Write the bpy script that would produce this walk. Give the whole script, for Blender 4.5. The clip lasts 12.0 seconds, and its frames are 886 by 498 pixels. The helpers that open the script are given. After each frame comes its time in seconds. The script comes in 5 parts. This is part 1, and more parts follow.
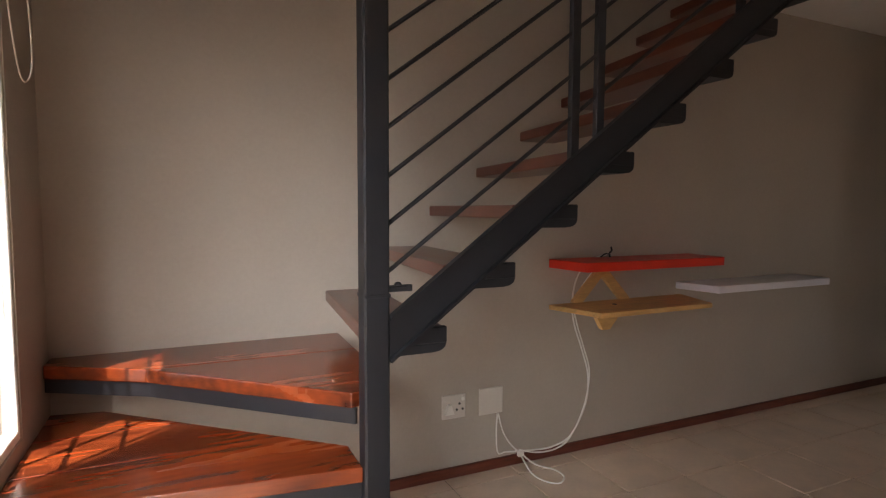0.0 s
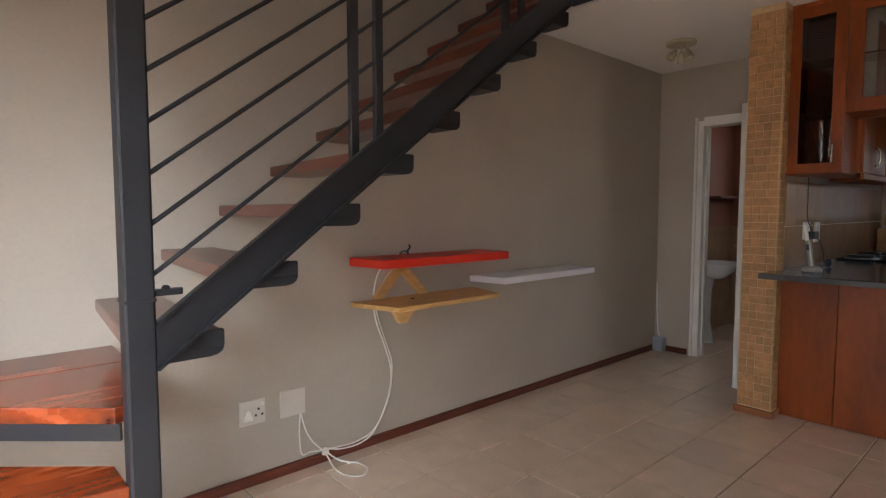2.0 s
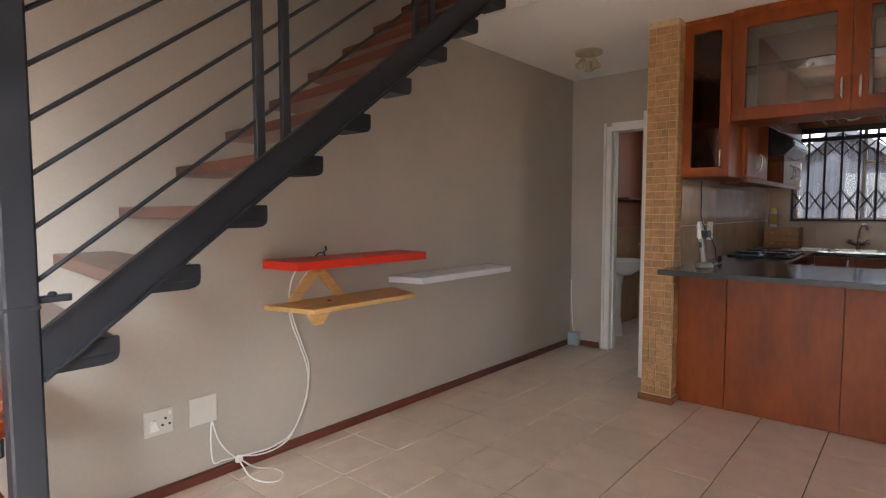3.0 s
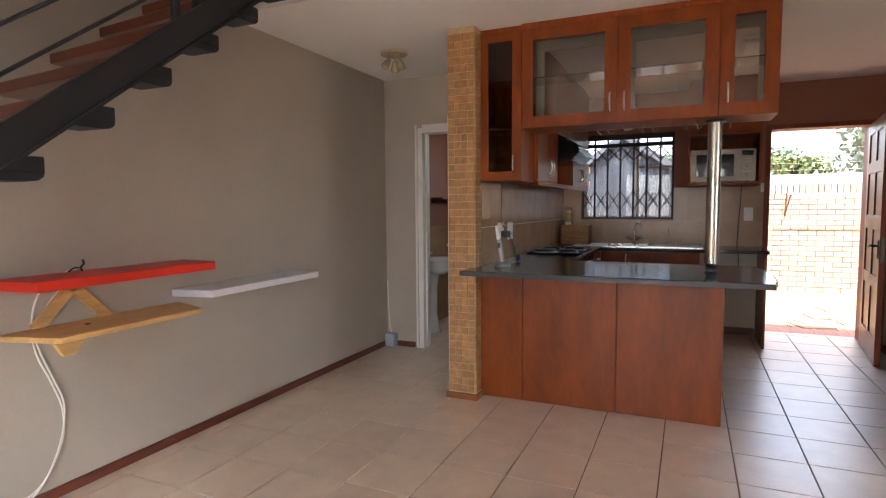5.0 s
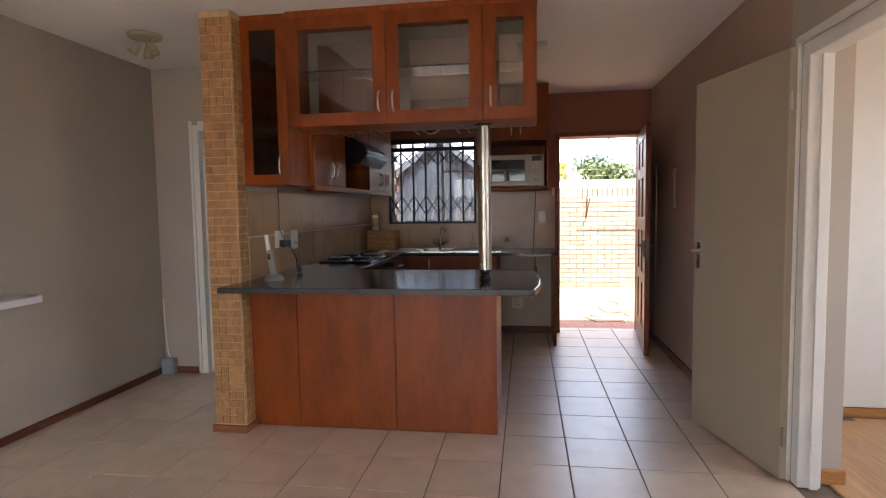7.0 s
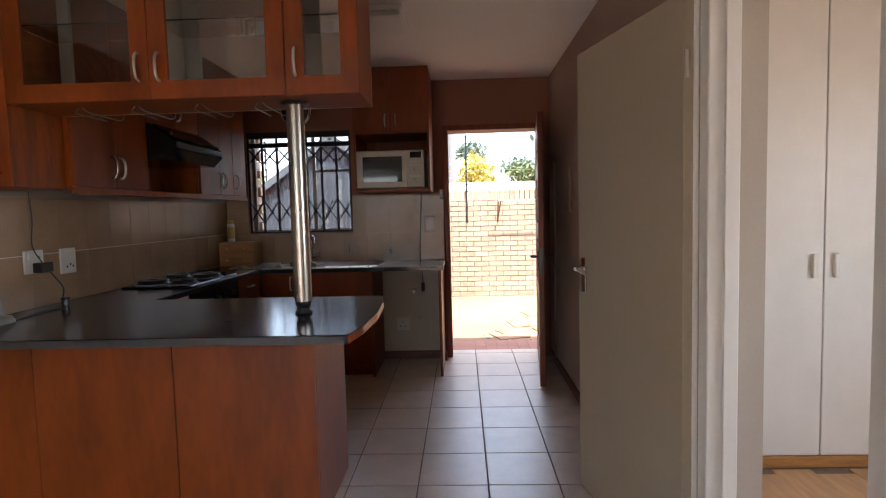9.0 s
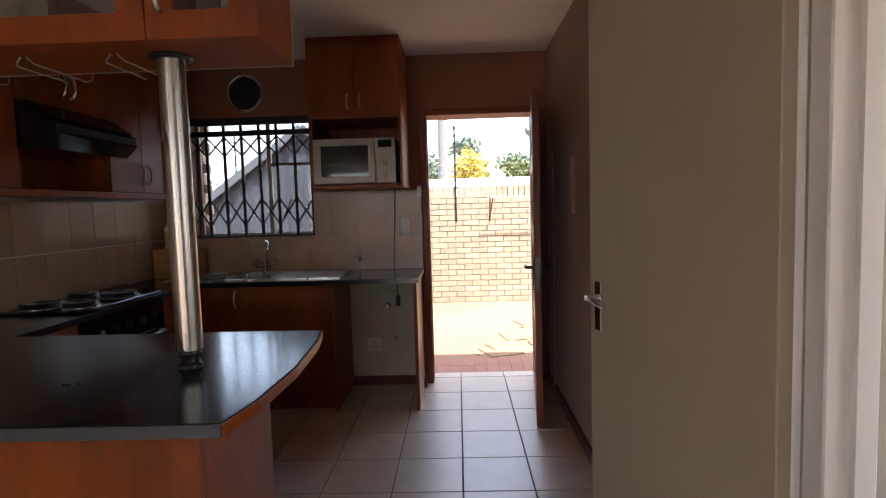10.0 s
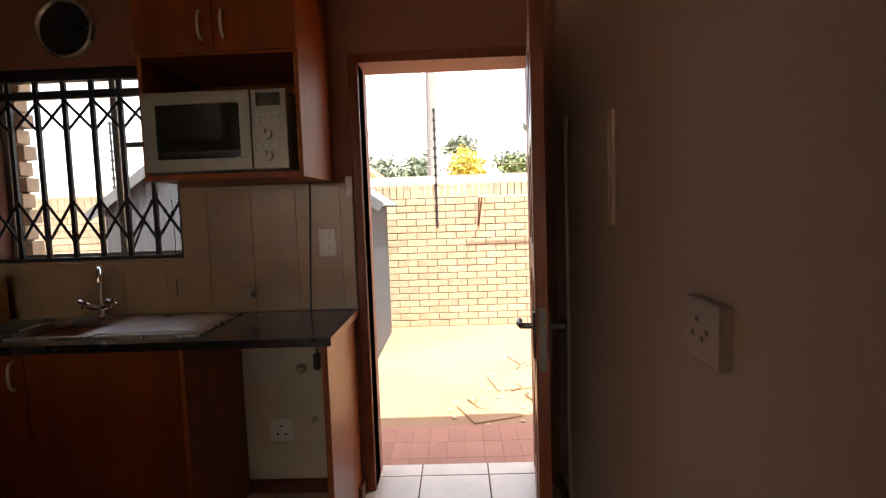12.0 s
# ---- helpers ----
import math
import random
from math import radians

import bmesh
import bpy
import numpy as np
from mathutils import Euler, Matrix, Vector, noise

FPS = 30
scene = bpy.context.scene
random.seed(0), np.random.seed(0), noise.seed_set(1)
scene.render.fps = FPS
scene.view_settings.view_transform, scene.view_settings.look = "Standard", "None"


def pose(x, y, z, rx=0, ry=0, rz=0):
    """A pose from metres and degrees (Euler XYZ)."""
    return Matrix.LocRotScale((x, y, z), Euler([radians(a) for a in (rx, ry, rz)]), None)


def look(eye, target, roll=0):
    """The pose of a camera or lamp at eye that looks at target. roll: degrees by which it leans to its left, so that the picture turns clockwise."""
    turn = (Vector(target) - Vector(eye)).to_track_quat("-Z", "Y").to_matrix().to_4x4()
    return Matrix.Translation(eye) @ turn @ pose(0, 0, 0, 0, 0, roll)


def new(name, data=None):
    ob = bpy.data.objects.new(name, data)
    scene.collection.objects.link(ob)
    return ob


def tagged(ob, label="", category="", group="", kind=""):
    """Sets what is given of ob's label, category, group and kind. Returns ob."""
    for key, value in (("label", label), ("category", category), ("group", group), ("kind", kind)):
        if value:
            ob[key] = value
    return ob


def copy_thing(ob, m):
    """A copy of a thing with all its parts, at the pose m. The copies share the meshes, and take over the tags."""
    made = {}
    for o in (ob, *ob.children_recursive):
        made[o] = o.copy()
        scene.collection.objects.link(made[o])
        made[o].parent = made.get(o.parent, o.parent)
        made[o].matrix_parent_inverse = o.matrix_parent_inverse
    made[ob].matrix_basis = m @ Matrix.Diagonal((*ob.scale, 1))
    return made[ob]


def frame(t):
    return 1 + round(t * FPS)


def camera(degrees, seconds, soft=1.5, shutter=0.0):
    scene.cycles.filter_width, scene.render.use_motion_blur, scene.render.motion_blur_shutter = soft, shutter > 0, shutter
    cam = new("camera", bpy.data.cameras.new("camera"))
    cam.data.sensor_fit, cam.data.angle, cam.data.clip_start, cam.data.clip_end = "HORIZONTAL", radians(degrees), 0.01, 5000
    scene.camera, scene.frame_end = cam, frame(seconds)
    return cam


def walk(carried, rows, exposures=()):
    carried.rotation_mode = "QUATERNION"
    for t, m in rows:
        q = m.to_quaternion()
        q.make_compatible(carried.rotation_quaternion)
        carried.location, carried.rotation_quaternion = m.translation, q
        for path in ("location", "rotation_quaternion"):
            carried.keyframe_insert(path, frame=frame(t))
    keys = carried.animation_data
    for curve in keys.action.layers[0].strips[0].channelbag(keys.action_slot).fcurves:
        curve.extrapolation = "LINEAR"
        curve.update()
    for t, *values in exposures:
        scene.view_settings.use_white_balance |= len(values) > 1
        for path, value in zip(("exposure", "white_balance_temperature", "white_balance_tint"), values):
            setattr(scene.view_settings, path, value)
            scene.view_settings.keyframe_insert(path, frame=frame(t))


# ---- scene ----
cam = camera(76.9, 12.0, soft=1.2)
PATH = [
    (0, (0.037, 0.013, 1.279), (0.869, 1.826, 1.137), 0.2),
    (0.5, (0.065, -0.01, 1.273), (1.03, 1.737, 1.135), 0.2),
    (1, (0.098, -0.039, 1.273), (1.212, 1.616, 1.133), 0.2),
    (1.5, (0.118, -0.074, 1.275), (1.349, 1.496, 1.134), 0.3),
    (2, (0.129, -0.106, 1.273), (1.469, 1.372, 1.135), 0.0),
    (2.5, (0.138, -0.15, 1.275), (1.564, 1.246, 1.139), -0.1),
    (3, (0.15, -0.18, 1.276), (1.667, 1.116, 1.14), -0.1),
    (4.8, (0.302, -0.273, 1.319), (2.1, 0.59, 1.169), -0.4),
    (5, (0.368, -0.281, 1.32), (2.193, 0.524, 1.168), -0.4),
    (5.5, (0.458, -0.358, 1.317), (2.329, 0.333, 1.171), -0.6),
    (6, (0.521, -0.447, 1.315), (2.438, 0.104, 1.168), -0.6),
    (6.5, (0.625, -0.523, 1.333), (2.579, -0.122, 1.179), -0.8),
    (7, (0.782, -0.653, 1.331), (2.755, -0.358, 1.186), -0.9),
    (7.5, (0.933, -0.761, 1.346), (2.918, -0.571, 1.193), -1.0),
    (7.7, (1.004, -0.818, 1.331), (2.993, -0.659, 1.193), -0.9),
    (9.5, (2.074, -1.177, 1.358), (4.067, -1.119, 1.208), -1.6),
    (10, (2.478, -1.221, 1.367), (4.471, -1.165, 1.214), -1.7),
    (10.5, (2.827, -1.268, 1.363), (4.821, -1.217, 1.213), -1.7),
    (11, (3.253, -1.319, 1.361), (5.247, -1.266, 1.21), -1.9),
    (11.5, (3.647, -1.37, 1.356), (5.641, -1.316, 1.21), -2.0),
    (12, (4.089, -1.436, 1.371), (6.082, -1.383, 1.22), -2.0),
]
EXPOSURES = [(0, 1.65, 6700, 14), (1, 2.0, 6400, 12), (2, 2.35, 6200, 10), (3, 2.8, 6100, 10), (5, 3.05, 6100, 10), (7.5, 2.75, 6000, 10), (9.5, 2.5, 6000, 10), (10.5, 2.45, 6200, 10), (12, 2.55, 7200, 12)]
walk(cam, [(t, look(eye, target, roll)) for t, eye, target, roll in PATH], EXPOSURES)

# ---- world, sun and daylight ----
SUN_UP, SUN_TO = radians(66), Vector((0.77, 0.64, 0))
world = bpy.data.worlds.new("sky")
scene.world = world
world.use_nodes = True
wn = world.node_tree.nodes
wn.clear()
sky = wn.new("ShaderNodeTexSky")
sky.sky_type, sky.sun_disc, sky.sun_elevation = "NISHITA", False, SUN_UP
sky.sun_rotation = math.atan2(-SUN_TO.x, -SUN_TO.y)
sky.dust_density, sky.air_density = 1.5, 1.0
pale = wn.new("ShaderNodeHueSaturation")
pale.inputs["Saturation"].default_value = 0.55
back = wn.new("ShaderNodeBackground")
back.inputs[1].default_value = 0.15
wout = wn.new("ShaderNodeOutputWorld")
world.node_tree.links.new(sky.outputs[0], pale.inputs["Color"])
world.node_tree.links.new(pale.outputs[0], back.inputs[0])
world.node_tree.links.new(back.outputs[0], wout.inputs[0])
sun = new("sun", bpy.data.lights.new("sun", "SUN"))
sun.data.energy, sun.data.angle, sun.data.color = 3.1, radians(0.5), (1.0, 0.95, 0.86)
to = Vector((SUN_TO.x * math.cos(SUN_UP), SUN_TO.y * math.cos(SUN_UP), -math.sin(SUN_UP)))
sun.matrix_world = look((-20, -20, 40), Vector((-20, -20, 40)) + to)


def daylight(name, eye, target, w, h, watts, spread=180):
    lamp = new(name, bpy.data.lights.new(name, "AREA"))
    lamp.data.shape, lamp.data.size, lamp.data.size_y, lamp.data.energy = "RECTANGLE", w, h, watts
    lamp.data.color = (1.0, 0.98, 0.96)
    lamp.data.spread = radians(spread)
    lamp.matrix_world = look(eye, target)
    return lamp


daylight("patio_daylight", (-0.55, 0.10, 1.15), (0.9, 0.75, -0.1), 1.95, 0.95, 1.2, 100)
daylight("garden_daylight", (-1.05, -0.1, 1.75), (0.10, 2.35, 0.5), 1.2, 1.0, 3.2, 55).data.color = (0.93, 0.97, 1.0)
daylight("bathroom_daylight", (6.85, 1.65, 1.78), (5.6, 1.8, 1.0), 0.48, 0.62, 0.4)
daylight("bedroom_daylight", (2.4, -4.22, 1.5), (2.5, 0, -1.6), 1.9, 1.1, 3.6)


# ---- materials ----
def mat(name, base, rough=0.5, metal=0.0, vary=0.15, scale=6.0, fine=60.0, bump=0.1, stretch=(1, 1, 1), per_piece=0.0, coat=0.0, dark=None, island=False, spec=0.5):
    """A surface with variation at two scales, relief, and an optional difference from piece to piece."""
    m = bpy.data.materials.new(name)
    m.use_nodes = True
    n, l = m.node_tree.nodes, m.node_tree.links
    p = n["Principled BSDF"]
    p.inputs["Metallic"].default_value = metal
    p.inputs["Coat Weight"].default_value = coat
    p.inputs["Coat Roughness"].default_value = 0.12
    p.inputs["Specular IOR Level"].default_value = spec
    tc, mp = n.new("ShaderNodeTexCoord"), n.new("ShaderNodeMapping")
    mp.inputs["Scale"].default_value = stretch
    if per_piece and not island:
        info, shift = n.new("ShaderNodeObjectInfo"), n.new("ShaderNodeVectorMath")
        far = n.new("ShaderNodeMath")
        far.operation, shift.operation = "MULTIPLY", "ADD"
        far.inputs[1].default_value = 90.0
        l.new(info.outputs["Random"], far.inputs[0])
        l.new(far.outputs[0], shift.inputs[1])
        l.new(tc.outputs["Object"], shift.inputs[0])
        l.new(shift.outputs[0], mp.inputs["Vector"])
    else:
        l.new(tc.outputs["Object"], mp.inputs["Vector"])
    big, small = n.new("ShaderNodeTexNoise"), n.new("ShaderNodeTexNoise")
    for t, s, d in ((big, scale, 5), (small, fine, 3)):
        t.inputs["Scale"].default_value = s
        t.inputs["Detail"].default_value = d
        l.new(mp.outputs[0], t.inputs["Vector"])
    add = n.new("ShaderNodeMath")
    add.operation = "MULTIPLY_ADD"
    add.inputs[1].default_value = 0.35
    l.new(small.outputs[0], add.inputs[0])
    l.new(big.outputs[0], add.inputs[2])
    ramp = n.new("ShaderNodeValToRGB")
    lo = dark or tuple(c * (1 - vary) for c in base)
    hi = tuple(min(1, c * (1 + vary)) for c in base)
    ramp.color_ramp.elements[0].position, ramp.color_ramp.elements[1].position = 0.45, 0.92
    ramp.color_ramp.elements[0].color, ramp.color_ramp.elements[1].color = (*lo, 1), (*hi, 1)
    l.new(add.outputs[0], ramp.inputs[0])
    colour = ramp.outputs[0]
    if per_piece:
        rnd = n.new("ShaderNodeNewGeometry" if island else "ShaderNodeObjectInfo")
        mr = n.new("ShaderNodeMapRange")
        mr.inputs["To Min"].default_value, mr.inputs["To Max"].default_value = 1 - per_piece, 1 + per_piece
        l.new(rnd.outputs["Random Per Island" if island else "Random"], mr.inputs["Value"])
        hsv = n.new("ShaderNodeHueSaturation")
        l.new(mr.outputs[0], hsv.inputs["Value"])
        l.new(colour, hsv.inputs["Color"])
        colour = hsv.outputs[0]
    l.new(colour, p.inputs["Base Color"])
    rr = n.new("ShaderNodeMapRange")
    rr.inputs["To Min"].default_value, rr.inputs["To Max"].default_value = max(0.02, rough * 0.8), min(1, rough * 1.25)
    l.new(big.outputs[0], rr.inputs["Value"])
    l.new(rr.outputs[0], p.inputs["Roughness"])
    if bump:
        b = n.new("ShaderNodeBump")
        b.inputs["Strength"].default_value, b.inputs["Distance"].default_value = bump, 0.004
        l.new(add.outputs[0], b.inputs["Height"])
        l.new(b.outputs[0], p.inputs["Normal"])
    return m


def glass_mat(name, tint=(1, 1, 1), rough=0.0):
    m = bpy.data.materials.new(name)
    m.use_nodes = True
    p = m.node_tree.nodes["Principled BSDF"]
    p.inputs["Base Color"].default_value = (*tint, 1)
    p.inputs["Transmission Weight"].default_value = 1.0
    p.inputs["Roughness"].default_value = rough
    p.inputs["IOR"].default_value = 1.45
    return m


PLASTER = mat("taupe_plaster", (0.43, 0.376, 0.312), 0.75, vary=0.07, scale=1.6, fine=70, bump=0.28)
TERRA = mat("terracotta_plaster", (0.27, 0.11, 0.065), 0.7, vary=0.12, scale=1.8, fine=80, bump=0.15)
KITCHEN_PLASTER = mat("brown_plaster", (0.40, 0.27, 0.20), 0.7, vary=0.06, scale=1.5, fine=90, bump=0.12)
CEILING = mat("ceiling_paint", (0.83, 0.80, 0.76), 0.85, vary=0.03, scale=1.5, fine=70, bump=0.1)
FLOOR_TILE = mat("floor_tile", (0.67, 0.52, 0.395), 0.4, vary=0.12, scale=7, fine=50, bump=0.05, per_piece=0.05, coat=0.9)
FLOOR_TILE.node_tree.nodes["Principled BSDF"].inputs["Coat IOR"].default_value = 2.1
FLOOR_TILE.node_tree.nodes["Principled BSDF"].inputs["Coat Roughness"].default_value = 0.33
GROUT = mat("grout", (0.20, 0.15, 0.11), 0.9, vary=0.15, scale=20, bump=0.2)
PALE_GROUT = mat("pale_grout", (0.72, 0.66, 0.58), 0.85, vary=0.1, scale=20, bump=0.2)
SKIRT = mat("stained_skirting", (0.13, 0.035, 0.02), 0.4, vary=0.35, scale=5, fine=40, stretch=(1, 6, 12), bump=0.1)
PILLAR_STAIN = mat("orange_stain", (0.24, 0.085, 0.028), 0.35, vary=0.3, scale=5, fine=40, stretch=(6, 1, 6), bump=0.06)
STEEL_DARK = mat("charcoal_steel", (0.011, 0.012, 0.016), 0.5, vary=0.2, scale=8, fine=90, bump=0.12)
STAIR_WOOD = mat("varnished_pine", (0.23, 0.042, 0.010), 0.25, vary=0.4, scale=2.2, fine=9, stretch=(0.7, 5, 5), bump=0.04, coat=0.4, dark=(0.05, 0.009, 0.004))
# the winders' pine again, with the dim stairwell's shade put into its colour
SHADED_TREAD_WOOD = mat("varnished_pine_shaded", (0.12, 0.028, 0.011), 0.3, vary=0.4, scale=1.3, fine=7, stretch=(6, 0.7, 6), bump=0.08, coat=0.4, dark=(0.07, 0.014, 0.007))
CHERRY = mat("cherry_laminate", (0.25, 0.056, 0.004), 0.42, vary=0.38, scale=4, fine=30, stretch=(6, 6, 0.8), bump=0.03, spec=0.3)
CHERRY_LIGHT = mat("cherry_door", (0.205, 0.043, 0.0035), 0.38, vary=0.3, scale=2.6, fine=16, stretch=(2.4, 2.4, 0.7), bump=0.03, spec=0.3)
TOP = mat("dark_worktop", (0.02, 0.02, 0.023), 0.17, vary=0.3, scale=30, fine=250, bump=0.004, coat=0.3, spec=0.45)
TOP_EDGE = mat("worktop_edge", (0.035, 0.035, 0.038), 0.4, vary=0.2, scale=20, bump=0.02)
MOSAIC = mat("mosaic_stone", (0.38, 0.20, 0.075), 0.55, vary=0.25, scale=22, fine=120, bump=0.25, per_piece=0.16)
MOSAIC_BED = mat("mosaic_bed", (0.55, 0.40, 0.22), 0.85, vary=0.15, scale=18, bump=0.2)
WALL_TILE = mat("beige_wall_tile", (0.38, 0.25, 0.145), 0.22, vary=0.12, scale=6, fine=60, bump=0.0, per_piece=0.04, coat=0.2, spec=0.4)
TILE_GROUT = mat("tan_grout", (0.40, 0.30, 0.21), 0.9, vary=0.12, scale=20, bump=0.2)
# cream plastic with the side wall's dimness put into its colour
DIMMED_CREAM_PLASTIC = mat("dimmed_cream_plastic", (0.26, 0.19, 0.145), 0.4, vary=0.04, bump=0.02)
DRAINER = mat("brushed_drainer", (0.80, 0.80, 0.80), 0.5, 0.7, vary=0.05, scale=9, fine=120, stretch=(1, 0.1, 1), bump=0.03)
DADO = mat("cream_wall_paint", (0.64, 0.56, 0.44), 0.7, vary=0.08, scale=4, bump=0.1)
CLOCK_MARK = mat("dull_grey_print", (0.08, 0.08, 0.08), 0.5, bump=0.0)
WHITE = mat("white_paint", (0.76, 0.74, 0.69), 0.45, vary=0.04, scale=5, bump=0.05)
GREIGE = mat("greige_door_paint", (0.41, 0.345, 0.245), 0.5, vary=0.04, scale=3, fine=60, bump=0.05)
CREAM_LAM = mat("cream_laminate", (0.42, 0.39, 0.33), 0.4, vary=0.05, bump=0.02)
LOCK_STEEL = mat("dark_steel", (0.14, 0.13, 0.11), 0.45, 0.8, vary=0.15, bump=0.02)
DULL_STEEL = mat("dull_steel", (0.30, 0.29, 0.27), 0.4, 1.0, vary=0.1, bump=0.02)
WHITE_LAM = mat("white_laminate", (0.72, 0.70, 0.74), 0.35, vary=0.04, bump=0.02)
RED_LAM = mat("red_laminate", (0.62, 0.03, 0.012), 0.4, vary=0.1, scale=8, bump=0.03)
PINE = mat("raw_pine", (0.60, 0.36, 0.13), 0.5, vary=0.22, scale=5, fine=40, stretch=(1, 9, 9), bump=0.08)
PINE_DARK = mat("honey_pine", (0.42, 0.20, 0.06), 0.45, vary=0.25, scale=5, fine=40, stretch=(9, 1, 9), bump=0.08)
STAINLESS = mat("stainless", (0.58, 0.56, 0.51), 0.27, 1.0, vary=0.06, scale=6, fine=150, stretch=(1, 1, 0.1), bump=0.02)
CHROME = mat("chrome", (0.86, 0.85, 0.83), 0.17, 1.0, vary=0.03, bump=0.0)
LAMP_BRASS = mat("cream_brass", (0.50, 0.44, 0.30), 0.5, 0.5, vary=0.1, bump=0.0)
OLD_PLASTIC = mat("dull_white_plastic", (0.60, 0.56, 0.50), 0.4, vary=0.04, bump=0.02)
BRASS = mat("aged_brass", (0.48, 0.41, 0.29), 0.38, 1.0, vary=0.1, bump=0.0)
BLACK = mat("black_plastic", (0.014, 0.014, 0.015), 0.3, vary=0.1, bump=0.02)
BLACK_GLOSS = mat("black_enamel", (0.01, 0.01, 0.011), 0.12, vary=0.05, bump=0.0)
MIRROR_BLACK = mat("black_glass", (0.012, 0.013, 0.012), 0.04, vary=0.05, bump=0.0, coat=0.6)
PLASTIC = mat("white_plastic", (0.78, 0.76, 0.70), 0.35, vary=0.03, bump=0.02)
SILVER = mat("silver_plastic", (0.27, 0.255, 0.22), 0.35, 0.4, vary=0.05, bump=0.02)
GREY_PLASTIC = mat("grey_plastic", (0.33, 0.37, 0.42), 0.5, vary=0.06, bump=0.03)
CERAMIC = mat("white_ceramic", (0.8, 0.8, 0.78), 0.1, vary=0.02, bump=0.0)
DOOR_WOOD = mat("meranti", (0.19, 0.045, 0.014), 0.35, vary=0.3, scale=5, fine=50, stretch=(8, 8, 0.8), bump=0.06, spec=0.3)
LAMINATE = mat("laminate_floor", (0.52, 0.30, 0.14), 0.35, vary=0.2, scale=4, fine=40, stretch=(1, 8, 1), bump=0.04, per_piece=0.1)
GLASS = glass_mat("clear_glass")
SMOKED = glass_mat("cabinet_glass", (0.93, 0.91, 0.87))
DARK_GLASS = glass_mat("oven_glass", (0.25, 0.25, 0.25))
BROWN_GLASS = glass_mat("bronze_glass", (0.42, 0.36, 0.32))
BRICK = mat("buff_brick", (0.37, 0.285, 0.195), 0.85, vary=0.18, scale=12, fine=90, bump=0.5, per_piece=0.13)
BRICK_FAR = mat("buff_brick_far", (0.37, 0.285, 0.195), 0.85, vary=0.18, scale=12, fine=90, bump=0.5, per_piece=0.13, island=True)
MORTAR = mat("mortar", (0.19, 0.155, 0.115), 0.95, vary=0.12, scale=20, bump=0.4)
SAND = mat("sandy_concrete", (0.31, 0.178, 0.098), 0.9, vary=0.16, scale=0.9, fine=25, bump=0.3)
PAVING = mat("red_paving", (0.38, 0.175, 0.12), 0.85, vary=0.15, scale=3, fine=40, bump=0.3, per_piece=0.06)
STONE = mat("garden_stone", (0.50, 0.36, 0.25), 0.9, vary=0.25, scale=14, fine=70, bump=0.5)
TWIG = mat("dry_twig", (0.16, 0.09, 0.05), 0.9, vary=0.3, bump=0.3)
ZINC = mat("grey_sheet_metal", (0.042, 0.05, 0.063), 0.5, 0.0, vary=0.15, scale=3, fine=30, bump=0.05)
ZINC_ROOF = mat("roof_sheet", (0.09, 0.10, 0.115), 0.5, 0.0, vary=0.15, scale=3, bump=0.05)
WHITE_WALL = mat("painted_boundary", (0.72, 0.68, 0.62), 0.9, vary=0.08, scale=1.0, bump=0.2)
ROOF_TILE = mat("orange_roof", (0.48, 0.17, 0.08), 0.8, vary=0.2, scale=3, bump=0.3)
LEAF = mat("green_leaves", (0.115, 0.15, 0.10), 0.6, vary=0.4, scale=1.5, fine=8, bump=0.0, per_piece=0.3, island=True)
LEAF_YELLOW = mat("yellow_leaves", (0.50, 0.41, 0.08), 0.6, vary=0.3, scale=1.5, fine=8, bump=0.0, per_piece=0.25, island=True)
LEAF_OLIVE = mat("olive_leaves", (0.12, 0.15, 0.05), 0.6, vary=0.3, scale=1.5, fine=8, bump=0.0, per_piece=0.25, island=True)
BARK = mat("bark", (0.12, 0.09, 0.07), 0.9, vary=0.3, scale=4, fine=30, stretch=(4, 4, 1), bump=0.5)
POLE_WOOD = mat("weathered_pole", (0.20, 0.19, 0.18), 0.85, vary=0.25, scale=4, fine=30, stretch=(6, 6, 0.6), bump=0.3)
FABRIC = mat("pale_blind", (0.6, 0.55, 0.48), 0.9, vary=0.08, bump=0.2)


# ---- builders ----
def bx(bm, x0, x1, y0, y1, z0, z1, bevel=0.0, seg=1):
    m = Matrix.LocRotScale(((x0 + x1) / 2, (y0 + y1) / 2, (z0 + z1) / 2), None, (abs(x1 - x0), abs(y1 - y0), abs(z1 - z0)))
    vs = bmesh.ops.create_cube(bm, size=1.0, matrix=m)["verts"]
    if bevel:
        es = list({e for v in vs for e in v.link_edges})
        bmesh.ops.bevel(bm, geom=es, offset=bevel, segments=seg, affect="EDGES", profile=0.5)
    return bm


def box(*a, **k):
    return bx(bmesh.new(), *a, **k)


def turned(bm, m, size, bevel=0.0):
    vs = bmesh.ops.create_cube(bm, size=1.0, matrix=m @ Matrix.Diagonal((*size, 1)))["verts"]
    if bevel:
        bmesh.ops.bevel(bm, geom=list({e for v in vs for e in v.link_edges}), offset=bevel, segments=1, affect="EDGES", profile=0.5)
    return bm


def rod(bm, a, b, r, seg=12, r2=None):
    a, b = Vector(a), Vector(b)
    q = (b - a).to_track_quat("Z", "Y").to_matrix().to_4x4()
    bmesh.ops.create_cone(bm, cap_ends=True, segments=seg, radius1=r, radius2=r if r2 is None else r2, depth=(b - a).length, matrix=Matrix.Translation((a + b) / 2) @ q)
    return bm


